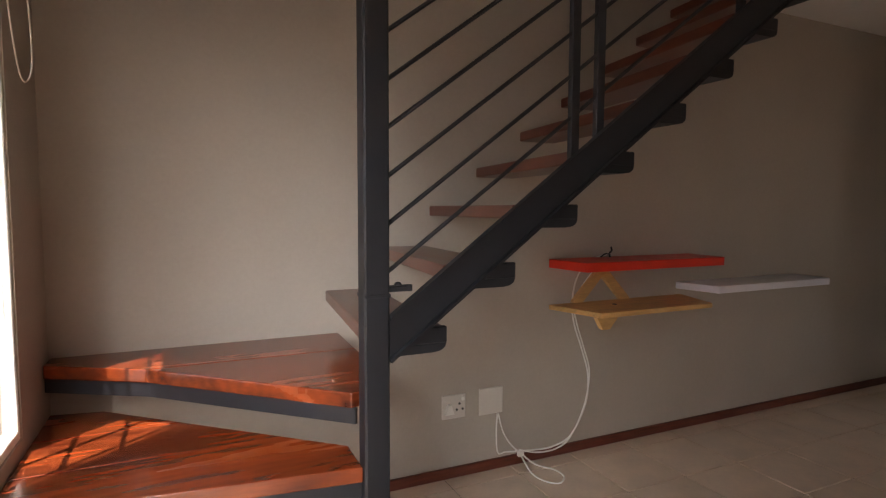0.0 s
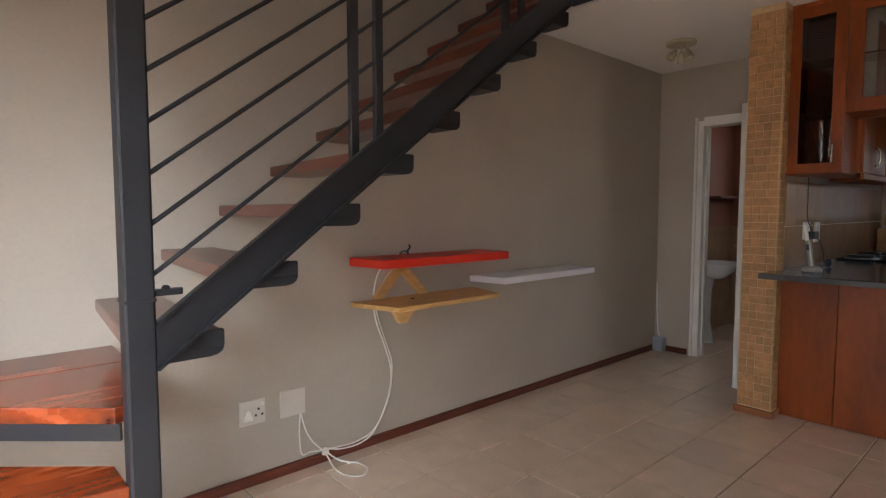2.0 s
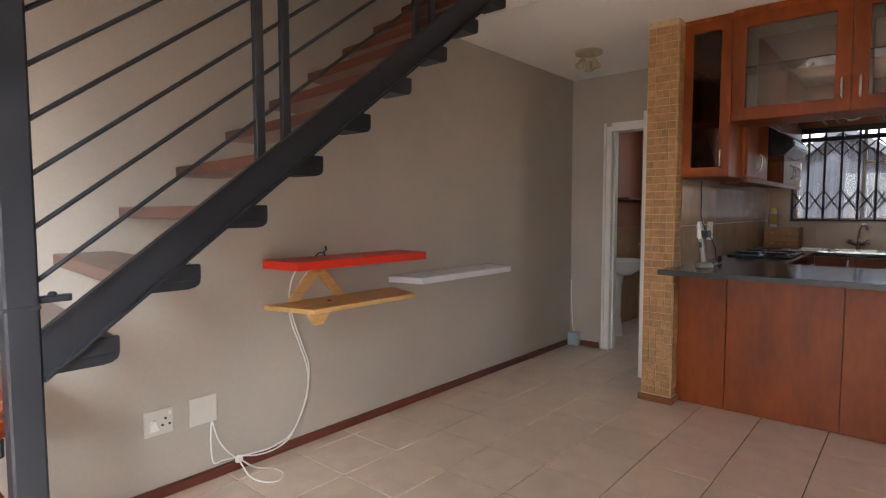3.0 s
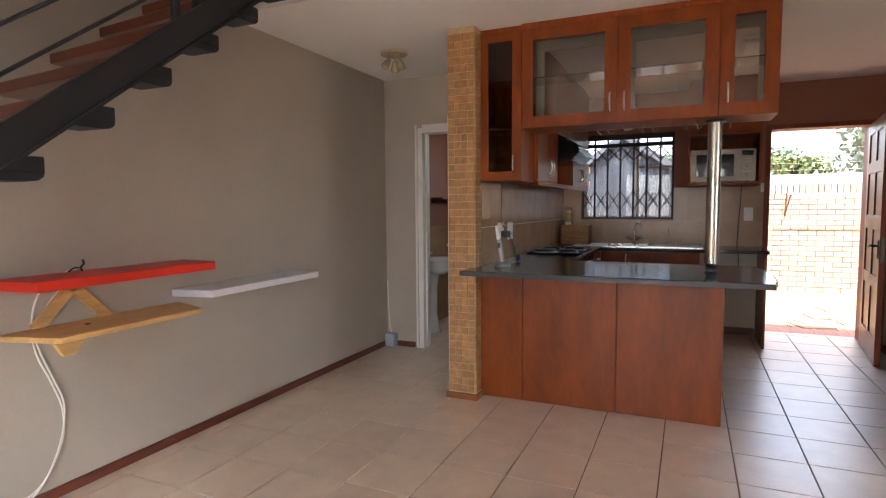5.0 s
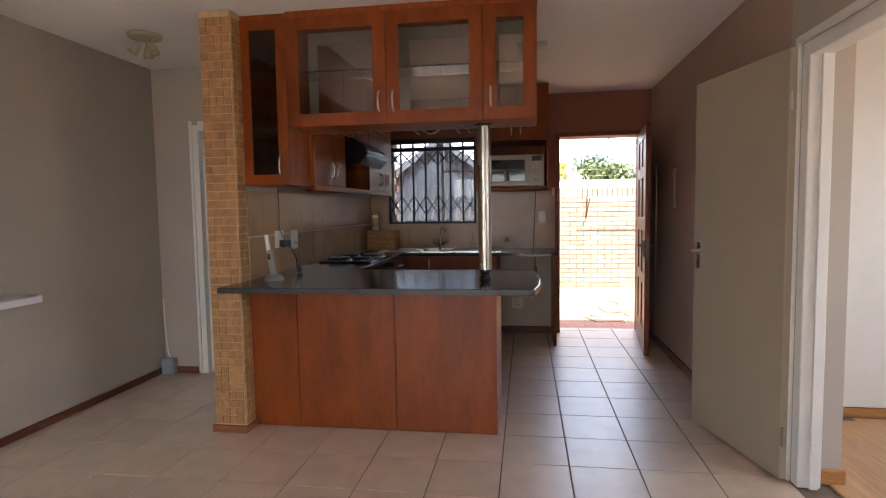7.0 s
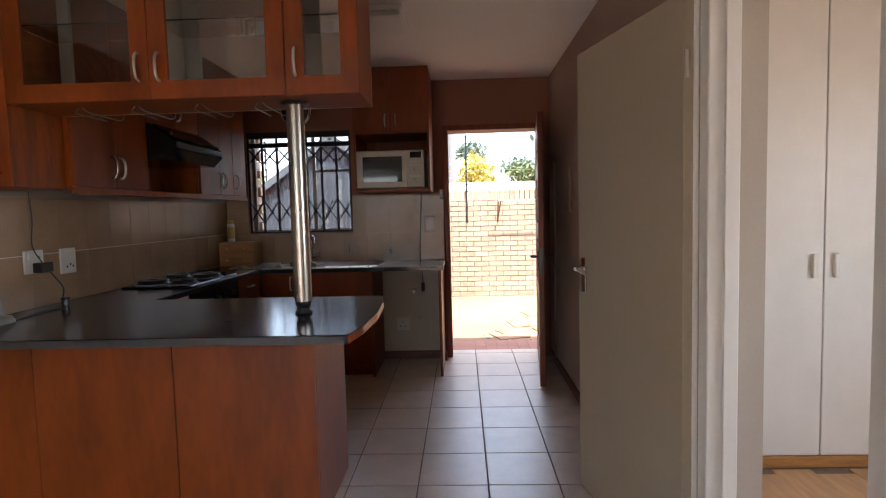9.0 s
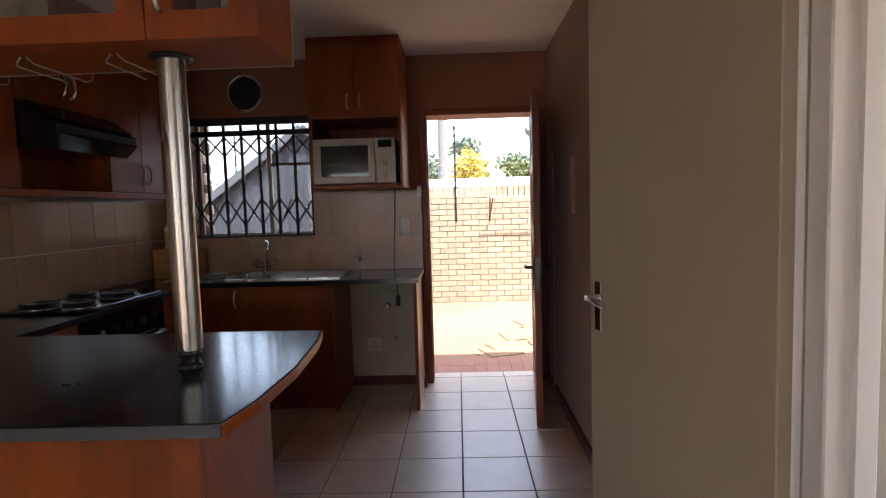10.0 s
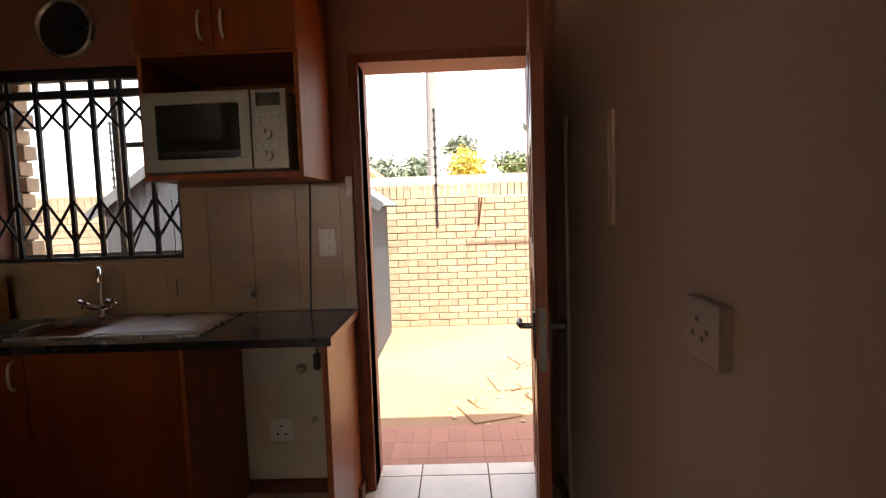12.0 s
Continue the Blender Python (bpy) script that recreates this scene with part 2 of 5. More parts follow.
def prism(bm, pts, z0, z1, bevel=0.0):
    lo = [bm.verts.new((x, y, z0)) for x, y in pts]
    hi = [bm.verts.new((x, y, z1)) for x, y in pts]
    fs = [bm.faces.new(hi), bm.faces.new(lo[::-1])]
    for i in range(len(pts)):
        j = (i + 1) % len(pts)
        fs.append(bm.faces.new((lo[i], lo[j], hi[j], hi[i])))
    bmesh.ops.recalc_face_normals(bm, faces=fs)
    if bevel:
        bmesh.ops.bevel(bm, geom=list({e for f in fs for e in f.edges}), offset=bevel, segments=2, affect="EDGES", profile=0.5)
    return bm


def ring(bm, x0, x1, y0, y1, z0, z1, stile):
    """A rectangular frame in a plane of x, as one closed solid."""
    v = {}
    for i, x in enumerate((x0, x1)):
        for k, d in enumerate((0.0, stile)):
            for c, (y, z) in enumerate(((y0 + d, z0 + d), (y1 - d, z0 + d), (y1 - d, z1 - d), (y0 + d, z1 - d))):
                v[i, k, c] = bm.verts.new((x, y, z))
    for c in range(4):
        n = (c + 1) % 4
        for i in (0, 1):
            bm.faces.new((v[i, 0, c], v[i, 0, n], v[i, 1, n], v[i, 1, c]))
        for k in (0, 1):
            bm.faces.new((v[0, k, c], v[0, k, n], v[1, k, n], v[1, k, c]))
    bmesh.ops.recalc_face_normals(bm, faces=bm.faces[:])
    sharp = [e for e in bm.edges if e.calc_face_angle(0) > 1.0]
    bmesh.ops.bevel(bm, geom=sharp, offset=0.002, segments=1, affect="EDGES", profile=0.5)
    return bm


def smooth_path(pts, n=6):
    """Points along a smooth curve through pts."""
    pts = [Vector(p) for p in pts]
    out = []
    for i in range(len(pts) - 1):
        p0, p1, p2, p3 = pts[max(0, i - 1)], pts[i], pts[i + 1], pts[min(len(pts) - 1, i + 2)]
        for k in range(n):
            t = k / n
            out.append(0.5 * ((2 * p1) + (p2 - p0) * t + (2 * p0 - 5 * p1 + 4 * p2 - p3) * t * t + (3 * p1 - p0 - 3 * p2 + p3) * t ** 3))
    return out + [pts[-1]]


def tube(bm, pts, r, seg=8, n=6):
    path = smooth_path(pts, n) if n > 1 else [Vector(p) for p in pts]
    rings = []
    for i, p in enumerate(path):
        d = (path[min(i + 1, len(path) - 1)] - path[max(i - 1, 0)]).normalized()
        u = d.orthogonal().normalized() if not rings else (last - d * last.dot(d)).normalized()
        last = u
        v = d.cross(u)
        rings.append([bm.verts.new(p + r * (math.cos(a) * u + math.sin(a) * v)) for a in (2 * math.pi * k / seg for k in range(seg))])
    for a, b in zip(rings, rings[1:]):
        for k in range(seg):
            bm.faces.new((a[k], a[(k + 1) % seg], b[(k + 1) % seg], b[k])).smooth = True
    bm.faces.new(rings[0][::-1])
    bm.faces.new(rings[-1])
    return bm


def lathe(bm, profile, m, seg=24):
    """Turns (radius, height) pairs round the z axis of m."""
    rings = [[bm.verts.new(m @ Vector((r * math.cos(2 * math.pi * k / seg), r * math.sin(2 * math.pi * k / seg), h))) for k in range(seg)] for r, h in profile]
    for a, b in zip(rings, rings[1:]):
        for k in range(seg):
            bm.faces.new((a[k], a[(k + 1) % seg], b[(k + 1) % seg], b[k])).smooth = True
    bm.faces.new(rings[0][::-1])
    bm.faces.new(rings[-1])
    bmesh.ops.recalc_face_normals(bm, faces=bm.faces[:])
    return bm


def placed(ob):
    m = ob.matrix_basis.copy()
    while ob.parent:
        ob = ob.parent
        m = ob.matrix_basis @ m
    return m


def thing(name, at, label, category="", group="", kind=""):
    ob = new(name)
    ob.empty_display_size = 0.1
    ob.matrix_basis = Matrix.Translation(at)
    return tagged(ob, label, category, group, kind)


def part(name, bm, material, parent, label=""):
    bm.transform(placed(parent).inverted())
    me = bpy.data.meshes.new(name)
    bm.to_mesh(me)
    bm.free()
    me.materials.append(material)
    ob = new(name, me)
    ob.parent = parent
    return tagged(ob, label)


def solo(name, bm, material, at, label, category="", group="", kind=""):
    bm.transform(Matrix.Translation(-Vector(at)))
    me = bpy.data.meshes.new(name)
    bm.to_mesh(me)
    bm.free()
    me.materials.append(material)
    ob = new(name, me)
    ob.matrix_basis = Matrix.Translation(at)
    return tagged(ob, label, category, group, kind)


def piece(name, me, at, parent):
    """One of many alike pieces that share a mesh."""
    ob = new(name, me)
    ob.parent = parent
    ob.matrix_basis = placed(parent).inverted() @ (at if isinstance(at, Matrix) else Matrix.Translation(at))
    return ob


def shared(name, bm, material):
    me = bpy.data.meshes.new(name)
    bm.to_mesh(me)
    bm.free()
    me.materials.append(material)
    return me


def wall(name, axis, t0, t1, a0, a1, z0, z1, holes, material, label):
    """A wall whose thickness runs from t0 to t1 along axis and whose length runs from a0 to a1, with holes (b0, b1, z0, z1)."""
    bm = bmesh.new()

    def slab(b0, b1, c0, c1):
        if b1 - b0 > 1e-4 and c1 - c0 > 1e-4:
            bx(bm, *((t0, t1, b0, b1) if axis == "x" else (b0, b1, t0, t1)), c0, c1)
    at = a0
    for b0, b1, c0, c1 in sorted(holes):
        slab(at, b0, z0, z1)
        slab(b0, b1, z0, c0)
        slab(b0, b1, c1, z1)
        at = b1
    slab(at, a1, z0, z1)
    return solo(name, bm, material, (0, 0, 0), label, "wall", kind="structure")


# ---- setting ----
CEIL = 2.49
floor = solo("floor", box(-0.62, 6.98, -2.06, 2.6, -0.14, -0.008), GROUT, (0, 0, 0), "dark grouted bed under the beige floor tiles", "floor", kind="structure")
wall("wall_north", "y", 2.35, 2.6, -0.62, 5.2, -0.1, 5.1, [], PLASTER, "taupe plastered wall behind the open stair")
wall("wall_north_bathroom", "y", 2.35, 2.6, 5.2, 6.95, -0.1, 2.72, [], PLASTER, "plain plastered wall of the bathroom")
wall("wall_west", "x", -0.62, -0.42, -4.4, 2.35, -0.1, 5.1, [(-0.95, 1.15, -0.05, 2.08), (1.53, 1.985, 0.6, 2.4)], PLASTER, "taupe plastered wall with glazed openings")
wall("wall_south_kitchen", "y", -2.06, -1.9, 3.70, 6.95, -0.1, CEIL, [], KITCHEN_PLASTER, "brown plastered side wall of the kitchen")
wall("wall_south", "y", -2.12, -1.9, -0.42, 3.70, -0.1, CEIL, [(2.73, 3.585, -0.05, 2.05)], PLASTER, "taupe plastered wall with a doorway to the bedroom")
wall("wall_bathroom", "x", 5.0, 5.12, 1.24, 2.35, 0, CEIL, [(1.255, 1.985, 0.0, 2.03)], PLASTER, "taupe plastered end wall with a bathroom doorway")
wall("wall_partition", "y", 1.03, 1.212, 3.865, 6.72, 0, CEIL, [], PLASTER, "plastered wall between kitchen and bathroom")
wall("wall_east", "x", 6.72, 6.95, -1.9, 2.35, -0.1, 2.72, [(1.40, 1.90, 1.45, 2.1), (-1.80, -1.0, -0.05, 2.045), (-0.125, 0.82, 1.17, 2.08)], TERRA, "terracotta painted kitchen wall with window and back door")
ceil = bmesh.new()
bx(ceil, 3.05, 6.95, -4.4, 2.6, CEIL, 2.72)
bx(ceil, -0.62, 3.046, -4.4, 1.36, CEIL, 2.72)
solo("ceiling", ceil, CEILING, (0, 0, 0), "off-white painted plaster ceiling", "ceiling", kind="structure")
up = bmesh.new()
bx(up, -0.62, 5.2, -4.4, 2.6, 5.0, 5.2)
bx(up, 5.0, 5.2, -4.4, 2.35, 2.721, 5.0)
bx(up, -0.42, 5.0, -4.4, -4.2, 2.721, 5.0)
solo("upper_ceiling", up, CEILING, (0, 0, 0), "plain ceiling over the stairwell", "ceiling", kind="structure")

# bedroom beyond the doorway
bed = bmesh.new()
bx(bed, 2.0, 4.5, -4.4, -2.0601, -0.1, -0.004)
solo("bedroom_floor", bed, GROUT, (0, 0, 0), "bedroom floor under brown laminate boards", "floor", kind="structure")
wall("wall_bedroom_end", "x", 0.4, 0.5, -4.4, -2.06, -0.1, CEIL, [], PLASTER, "plain taupe bedroom wall")
wall("wall_bedroom_window", "y", -4.4, -4.2, -0.42, 5.2, -0.1, CEIL, [(1.4, 3.4, 0.9, 2.1)], PLASTER, "taupe bedroom wall with a window opening")
wall("wall_bedroom_stub", "y", -2.12, -2.064, 3.705, 4.5, -0.1, CEIL, [], PLASTER, "taupe return wall beside the bedroom doorway")
wall("wall_bedroom_close", "x", 5.1, 5.2, -4.2, -2.06, -0.1, CEIL, [], PLASTER, "plain wall behind the wardrobe")
bfl = bmesh.new()
bx(bfl, 0.5, 2.0, -4.2, -2.06, -0.1, -0.004)
solo("bedroom_floor_rear", bfl, LAMINATE, (0, 0, 0), "brown laminate floor of the bedroom", "floor", kind="structure")

# skirting
sk = bmesh.new()
bx(sk, -0.42, 5.0, 2.33, 2.35, 0.0, 0.05, 0.004)
bx(sk, 4.98, 5.0, 2.05, 2.328, 0.0, 0.05, 0.004)
bx(sk, 3.64, 6.72, -1.90, -1.88, 0.0, 0.068, 0.004)
bx(sk, -0.42, 2.65, -1.90, -1.88, 0.0, 0.068, 0.004)
bx(sk, 6.70, 6.72, -0.90, -0.38, 0.0, 0.07, 0.004)
solo("baseboard", sk, SKIRT, (0, 0, 0), "narrow dark red-brown stained timber skirting", "skirting", kind="structure")
pb = bmesh.new()
bx(pb, 3.833, 3.8515, 1.004, 1.232, 0.0, 0.045, 0.004)
bx(pb, 3.852, 3.966, 1.004, 1.018, 0.0, 0.045, 0.004)
solo("pillar_baseboard", pb, PILLAR_STAIN, (0, 0, 0), "orange-brown varnished skirting round the mosaic pillar", "skirting", kind="structure")
bs = bmesh.new()
bx(bs, 3.565, 3.5845, -2.135, -2.005, 0.0, 0.07, 0.004)
solo("bedroom_baseboard", bs, PINE_DARK, (0, 0, 0), "honey-coloured timber skirting in the bedroom", "skirting", kind="structure")


# ---- stair ----
def band(pts, y0, y1):
    """The part of a flat outline that lies between two values of y."""
    for limit, sign in ((y0, 1), (y1, -1)):
        out = []
        for (xa, ya), (xb, yb) in zip(pts, pts[1:] + pts[:1]):
            ina, inb = sign * (ya - limit) >= 0, sign * (yb - limit) >= 0
            if ina:
                out.append((xa, ya))
            if ina != inb:
                f = (limit - ya) / (yb - ya)
                out.append((xa + f * (xb - xa), limit))
        pts = out
    return pts


def winder(st, pts, z0, z1, seams):
    """A winder tread laid from boards that run along the wall."""
    w = new("winder_tread")
    w.empty_display_size = 0.1
    w.parent = st
    w.matrix_basis = Matrix.Translation((-0.4, 0.5, z0))
    tagged(w, "triangular varnished winder tread of glued boards")
    ys = [0.0, *seams, 9.0]
    for a, b in zip(ys, ys[1:]):
        part("plank", prism(bmesh.new(), band(pts, a + 0.0008, b - 0.0008), z0, z1, 0.004), STAIR_WOOD, w)
    return w


def stair():
    st = thing("open_stair", (0.5, 1.5, 0), "open stair of reddish varnished boards on a charcoal steel stringer", "staircase")
    slope = 0.757
    post = part("newel_post", box(0.470, 0.543, 1.465, 1.532, 0.0, 2.12, 0.006), STEEL_DARK, st, "charcoal square steel post")
    part("joint_band", box(0.4685, 0.5445, 1.4635, 1.5335, 1.035, 1.045, 0.001), STEEL_DARK, post)
    lug = bmesh.new()
    bx(lug, 0.543, 0.604, 1.477, 1.503, 1.047, 1.064, 0.003)
    rod(lug, (0.605, 1.49, 1.047), (0.605, 1.49, 1.064), 0.013, 16)
    lathe(lug, [(0.011, 0), (0.011, 0.005), (0.007, 0.010), (0.002, 0.011)], Matrix.Translation((0.575, 1.49, 1.063)), 12)
    part("bolted_lug", lug, STEEL_DARK, post)
    # channel stringer
    x0, x1 = 0.543, 3.35

    def sloped(y0, y1, lo, hi):
        web = bmesh.new()
        v = [web.verts.new((x, y, 0.92 + slope * (x - 0.545) + d)) for x in (x0, x1) for y in (y0, y1) for d in (lo, hi)]
        for f in ((0, 1, 3, 2), (4, 6, 7, 5), (0, 4, 5, 1), (2, 3, 7, 6), (1, 5, 7, 3), (0, 2, 6, 4)):
            web.faces.new([v[i] for i in f])
        bmesh.ops.recalc_face_normals(web, faces=web.faces[:])
        return web
    ch = part("stringer", sloped(1.468, 1.476, -0.066, 0.066), STEEL_DARK, st, "charcoal steel channel stringer")
    part("flange", sloped(1.450, 1.4679, 0.056, 0.0659), STEEL_DARK, ch)
    part("flange", sloped(1.450, 1.4679, -0.0659, -0.056), STEEL_DARK, ch)
    # straight treads, in the pine darkened for the stairwell's shade
    for n in range(10):
        z = 0.935 + 0.1795 * n
        a, b = 0.562 + 0.2385 * n, 0.485 + 0.2365 * n
        c = 0.722 + 0.2335 * n
        bm = prism(bmesh.new(), [(b, 1.50), (c, 1.50), (c + 0.06, 2.349), (a, 2.349)], z - 0.045, z, 0.006)
        t = part("tread", bm, SHADED_TREAD_WOOD, st)
        br = bmesh.new()
        pts = [(c - 0.17, z - 0.046), (c - 0.17, z - 0.072), (c - 0.04, z - 0.072), (c - 0.018, z - 0.068), (c - 0.005, z - 0.059), (c, z - 0.046)]
        lo = [br.verts.new((x, 1.478, h)) for x, h in pts]
        hi = [br.verts.new((x, 1.60, h)) for x, h in pts]
        br.faces.new(lo)
        br.faces.new(hi[::-1])
        for i in range(len(pts)):
            j = (i + 1) % len(pts)
            br.faces.new((lo[i], hi[i], hi[j], lo[j]))
        bmesh.ops.recalc_face_normals(br, faces=br.faces[:])
        part("tread_bracket", br, STEEL_DARK, t, "black steel bracket with a rounded end")
        part("end_plate", box(c - 0.2, c + 0.002, 1.478, 1.499, z - 0.046, z + 0.002, 0.003), STEEL_DARK, t, "black end plate")
    # winders
    up_pts = [(-0.415, 2.349), (0.614, 2.349), (0.60, 1.75), (0.49, 1.56), (0.455, 1.55), (-0.09, 2.05), (-0.415, 2.24)]
    w = winder(st, up_pts, 0.705, 0.75, (2.055,))
    flat = bmesh.new()
    for p, q in (((0.469, 1.552), (-0.085, 2.06)), ((-0.085, 2.06), (-0.41, 2.25))):
        d = Vector((q[0] - p[0], q[1] - p[1], 0))
        turned(flat, Matrix.Translation(((p[0] + q[0]) / 2, (p[1] + q[1]) / 2, 0.681)) @ Matrix.Rotation(math.atan2(d.y, d.x), 4, "Z"), (d.length, 0.012, 0.047))
    part("support_bar", flat, STEEL_DARK, w, "blue-grey steel bar under the front edge")
    lo_pts = [(-0.417, 2.32), (-0.25, 2.29), (0.4695, 1.647), (0.4695, 1.488), (-0.15, 1.565), (-0.417, 1.60)]
    w = winder(st, lo_pts, 0.51, 0.555, (1.80, 2.06))
    flat = bmesh.new()
    for p, q in (((0.469, 1.503), (-0.15, 1.58)), ((-0.15, 1.58), (-0.41, 1.613))):
        d = Vector((q[0] - p[0], q[1] - p[1], 0))
        turned(flat, Matrix.Translation(((p[0] + q[0]) / 2, (p[1] + q[1]) / 2, 0.486)) @ Matrix.Rotation(math.atan2(d.y, d.x), 4, "Z"), (d.length, 0.012, 0.047))
    part("support_bar", flat, STEEL_DARK, w, "blue-grey steel bar under the front edge")
    # balustrade
    for z in (1.105, 1.238, 1.370, 1.503, 1.633, 1.763):
        x2 = 3.0
        part("rail_rod", rod(bmesh.new(), (0.53, 1.487, z - 0.011), (x2, 1.487, z + slope * (x2 - 0.545)), 0.0065, 8), STEEL_DARK, st)
    part("handrail", rod(bmesh.new(), (0.5, 1.487, 2.0), (3.0, 1.487, 2.0 + slope * 2.5), 0.02, 10), STEEL_DARK, st)
    for x in (1.172, 1.272, 1.925, 2.025, 2.70, 2.80):
        z = 0.92 + slope * (x - 0.545)
        part("baluster", box(x - 0.016, x + 0.016, 1.476, 1.498, z - 0.05, z + 1.10, 0.002), STEEL_DARK, st, "flat steel baluster")


stair()


# ---- living room wall ----
def floating_shelf(name, x0, x1, y0, z0, z1, cut, material, label):
    bm = prism(bmesh.new(), [(x0, 2.35), (x1, 2.35), (x1 - cut * 0.6, y0), (x0 + cut, y0)], z0, z1, 0.004)
    return solo(name, bm, material, ((x0 + x1) / 2, 2.35, z0), label, "shelf")


floating_shelf("wall_shelf", 1.70, 2.67, 2.09, 0.985, 1.03, 0.03, RED_LAM, "glossy red floating shelf fixed to the taupe wall")
floating_shelf("wall_shelf", 2.58, 3.62, 2.10, 0.83, 0.87, 0.05, WHITE_LAM, "pale lilac-white floating shelf fixed to the wall")


def wood_shelf():
    sh = thing("bracket_shelf", (2.0, 2.35, 0.78), "raw pine shelf board on a triangular pine bracket", "shelf")
    part("board", prism(bmesh.new(), [(1.69, 2.33), (2.60, 2.33), (2.50, 2.03), (1.775, 2.03)], 0.775, 0.80, 0.004), PINE, sh)
    for sx in (-1, 1):
        a, b = Vector((2.02, 2.33, 0.965)), Vector((2.02 + sx * 0.16, 2.33, 0.80))
        d = b - a
        bm = turned(bmesh.new(), Matrix.Translation((a + b) / 2) @ Matrix.Rotation(-math.atan2(d.z, d.x), 4, "Y"), (d.length + 0.03, 0.03, 0.05), 0.003)
        part("brace", bm, PINE, sh)
    v = prism(bmesh.new(), [(1.765, 0.774), (1.895, 0.774), (1.845, 0.715), (1.80, 0.715)], 0, 0.03, 0.003)
    v.transform(Matrix(((1, 0, 0, 0), (0, 0, 1, 2.05), (0, 1, 0, 0), (0, 0, 0, 1))))
    part("lower_cleat", v, PINE, sh)
    part("screw", rod(bmesh.new(), (2.0, 2.2, 0.798), (2.0, 2.2, 0.803), 0.012, 10), STEEL_DARK, sh, "dark screw hole plug")


wood_shelf()


def plate(name, at, w, h, normal, label, holes=(), rockers=(), group="", cover=PLASTIC, thick=0.012):
    """A moulded wall plate; at is its centre on the wall, normal the side it faces."""
    t = thing(name, at, label, "socket" if holes else "switch plate", group)
    m = Matrix.Translation(at) @ Vector(normal).to_track_quat("Z", "Y").to_matrix().to_4x4()
    part("cover", turned(bmesh.new(), m @ Matrix.Translation((0, 0, thick / 2)), (w, h, thick), 0.003), cover, t)
    for x, y in holes:
        part("pin_hole", rod(bmesh.new(), m @ Vector((x, y, thick - 0.004)), m @ Vector((x, y, thick + 0.0015)), 0.006, 10), BLACK, t, "dark pin hole")
    for x, y, a, b in rockers:
        part("rocker", turned(bmesh.new(), m @ Matrix.Translation((x, y, 0.014)), (a, b, 0.007), 0.0015), PLASTIC, t)
    return t


NORTHWALL, SOUTHWALL, EASTWALL = (0, -1, 0), (0, 1, 0), (-1, 0, 0)
s1 = plate("wall_socket", (1.166, 2.35, 0.345), 0.125, 0.115, NORTHWALL, "white wall socket with a triangular plug cover", [(0.028, 0.012), (0.045, -0.016), (0.014, -0.016)], [(0.045, 0.036, 0.014, 0.018)], cover=OLD_PLASTIC, thick=0.009)
tri = prism(bmesh.new(), [(1.112, 0.315), (1.162, 0.315), (1.145, 0.362), (1.130, 0.362)], 0, 0.024, 0.003)
tri.transform(Matrix(((1, 0, 0, 0), (0, 0, 1, 2.318), (0, 1, 0, 0), (0, 0, 0, 1))))
part("plug_cover", tri, PLASTIC, s1, "triangular white plug")
plate("blank_plate", (1.368, 2.35, 0.345), 0.132, 0.132, NORTHWALL, "square white blanking plate with a cable below", cover=OLD_PLASTIC, thick=0.009)
cb = bmesh.new()
W = 2.335
tube(cb, [(1.40, W, 0.28), (1.395, W, 0.18), (1.405, W, 0.08), (1.45, W, 0.076), (1.50, W - 0.01, 0.072)], 0.004)
tube(cb, [(1.405, W, 0.28), (1.43, W, 0.19), (1.47, W, 0.12), (1.525, W - 0.015, 0.055), (1.523, 2.22, 0.008), (1.535, 2.12, 0.006), (1.585, 2.075, 0.006), (1.645, 2.12, 0.006), (1.645, 2.20, 0.006), (1.59, 2.28, 0.008), (1.54, W - 0.015, 0.05)], 0.004)
tube(cb, [(1.50, W - 0.01, 0.075), (1.60, W - 0.01, 0.062), (1.72, W - 0.01, 0.058), (1.84, W - 0.01, 0.10), (1.93, W - 0.01, 0.25), (1.945, W - 0.01, 0.40), (1.90, W - 0.01, 0.55), (1.85, W - 0.01, 0.68), (1.845, W + 0.008, 0.80), (1.88, W + 0.008, 0.94), (1.98, W + 0.008, 1.02), (2.06, 2.31, 1.05)], 0.0045)
tube(cb, [(1.52, W - 0.014, 0.08), (1.62, W - 0.02, 0.05), (1.74, W - 0.015, 0.045), (1.83, W - 0.015, 0.09), (1.92, W - 0.012, 0.24), (1.952, W - 0.012, 0.42), (1.91, W - 0.012, 0.56), (1.86, W - 0.012, 0.70), (1.86, W + 0.008, 0.80), (1.95, W + 0.008, 0.93), (2.03, W + 0.008, 0.98)], 0.004)
bx(cb, 1.508, 1.545, 2.308, 2.328, 0.045, 0.075, 0.006)
solo("cable", cb, PLASTIC, (1.5, 2.33, 0.0), "loose white cable looped down the wall to the floor", "cable")
jk = bmesh.new()
tube(jk, [(2.06, 2.31, 1.031), (2.055, 2.31, 1.05), (2.07, 2.31, 1.065), (2.065, 2.31, 1.085)], 0.005)
tube(jk, [(2.06, 2.31, 1.045), (2.02, 2.30, 1.05), (1.99, 2.30, 1.035)], 0.004)
solo("aerial_plug", jk, BLACK, (2.06, 2.31, 1.03), "small dark cable end poking up behind the red shelf", "cable")
bx1 = thing("junction_box", (4.95, 2.29, 0.0), "grey plastic junction box with a thin conduit in the corner", "junction box")
part("body", box(4.925, 4.998, 2.235, 2.335, 0.0, 0.125, 0.006), GREY_PLASTIC, bx1)
part("lid", box(4.915, 4.9249, 2.24, 2.33, 0.006, 0.12, 0.003), GREY_PLASTIC, bx1)
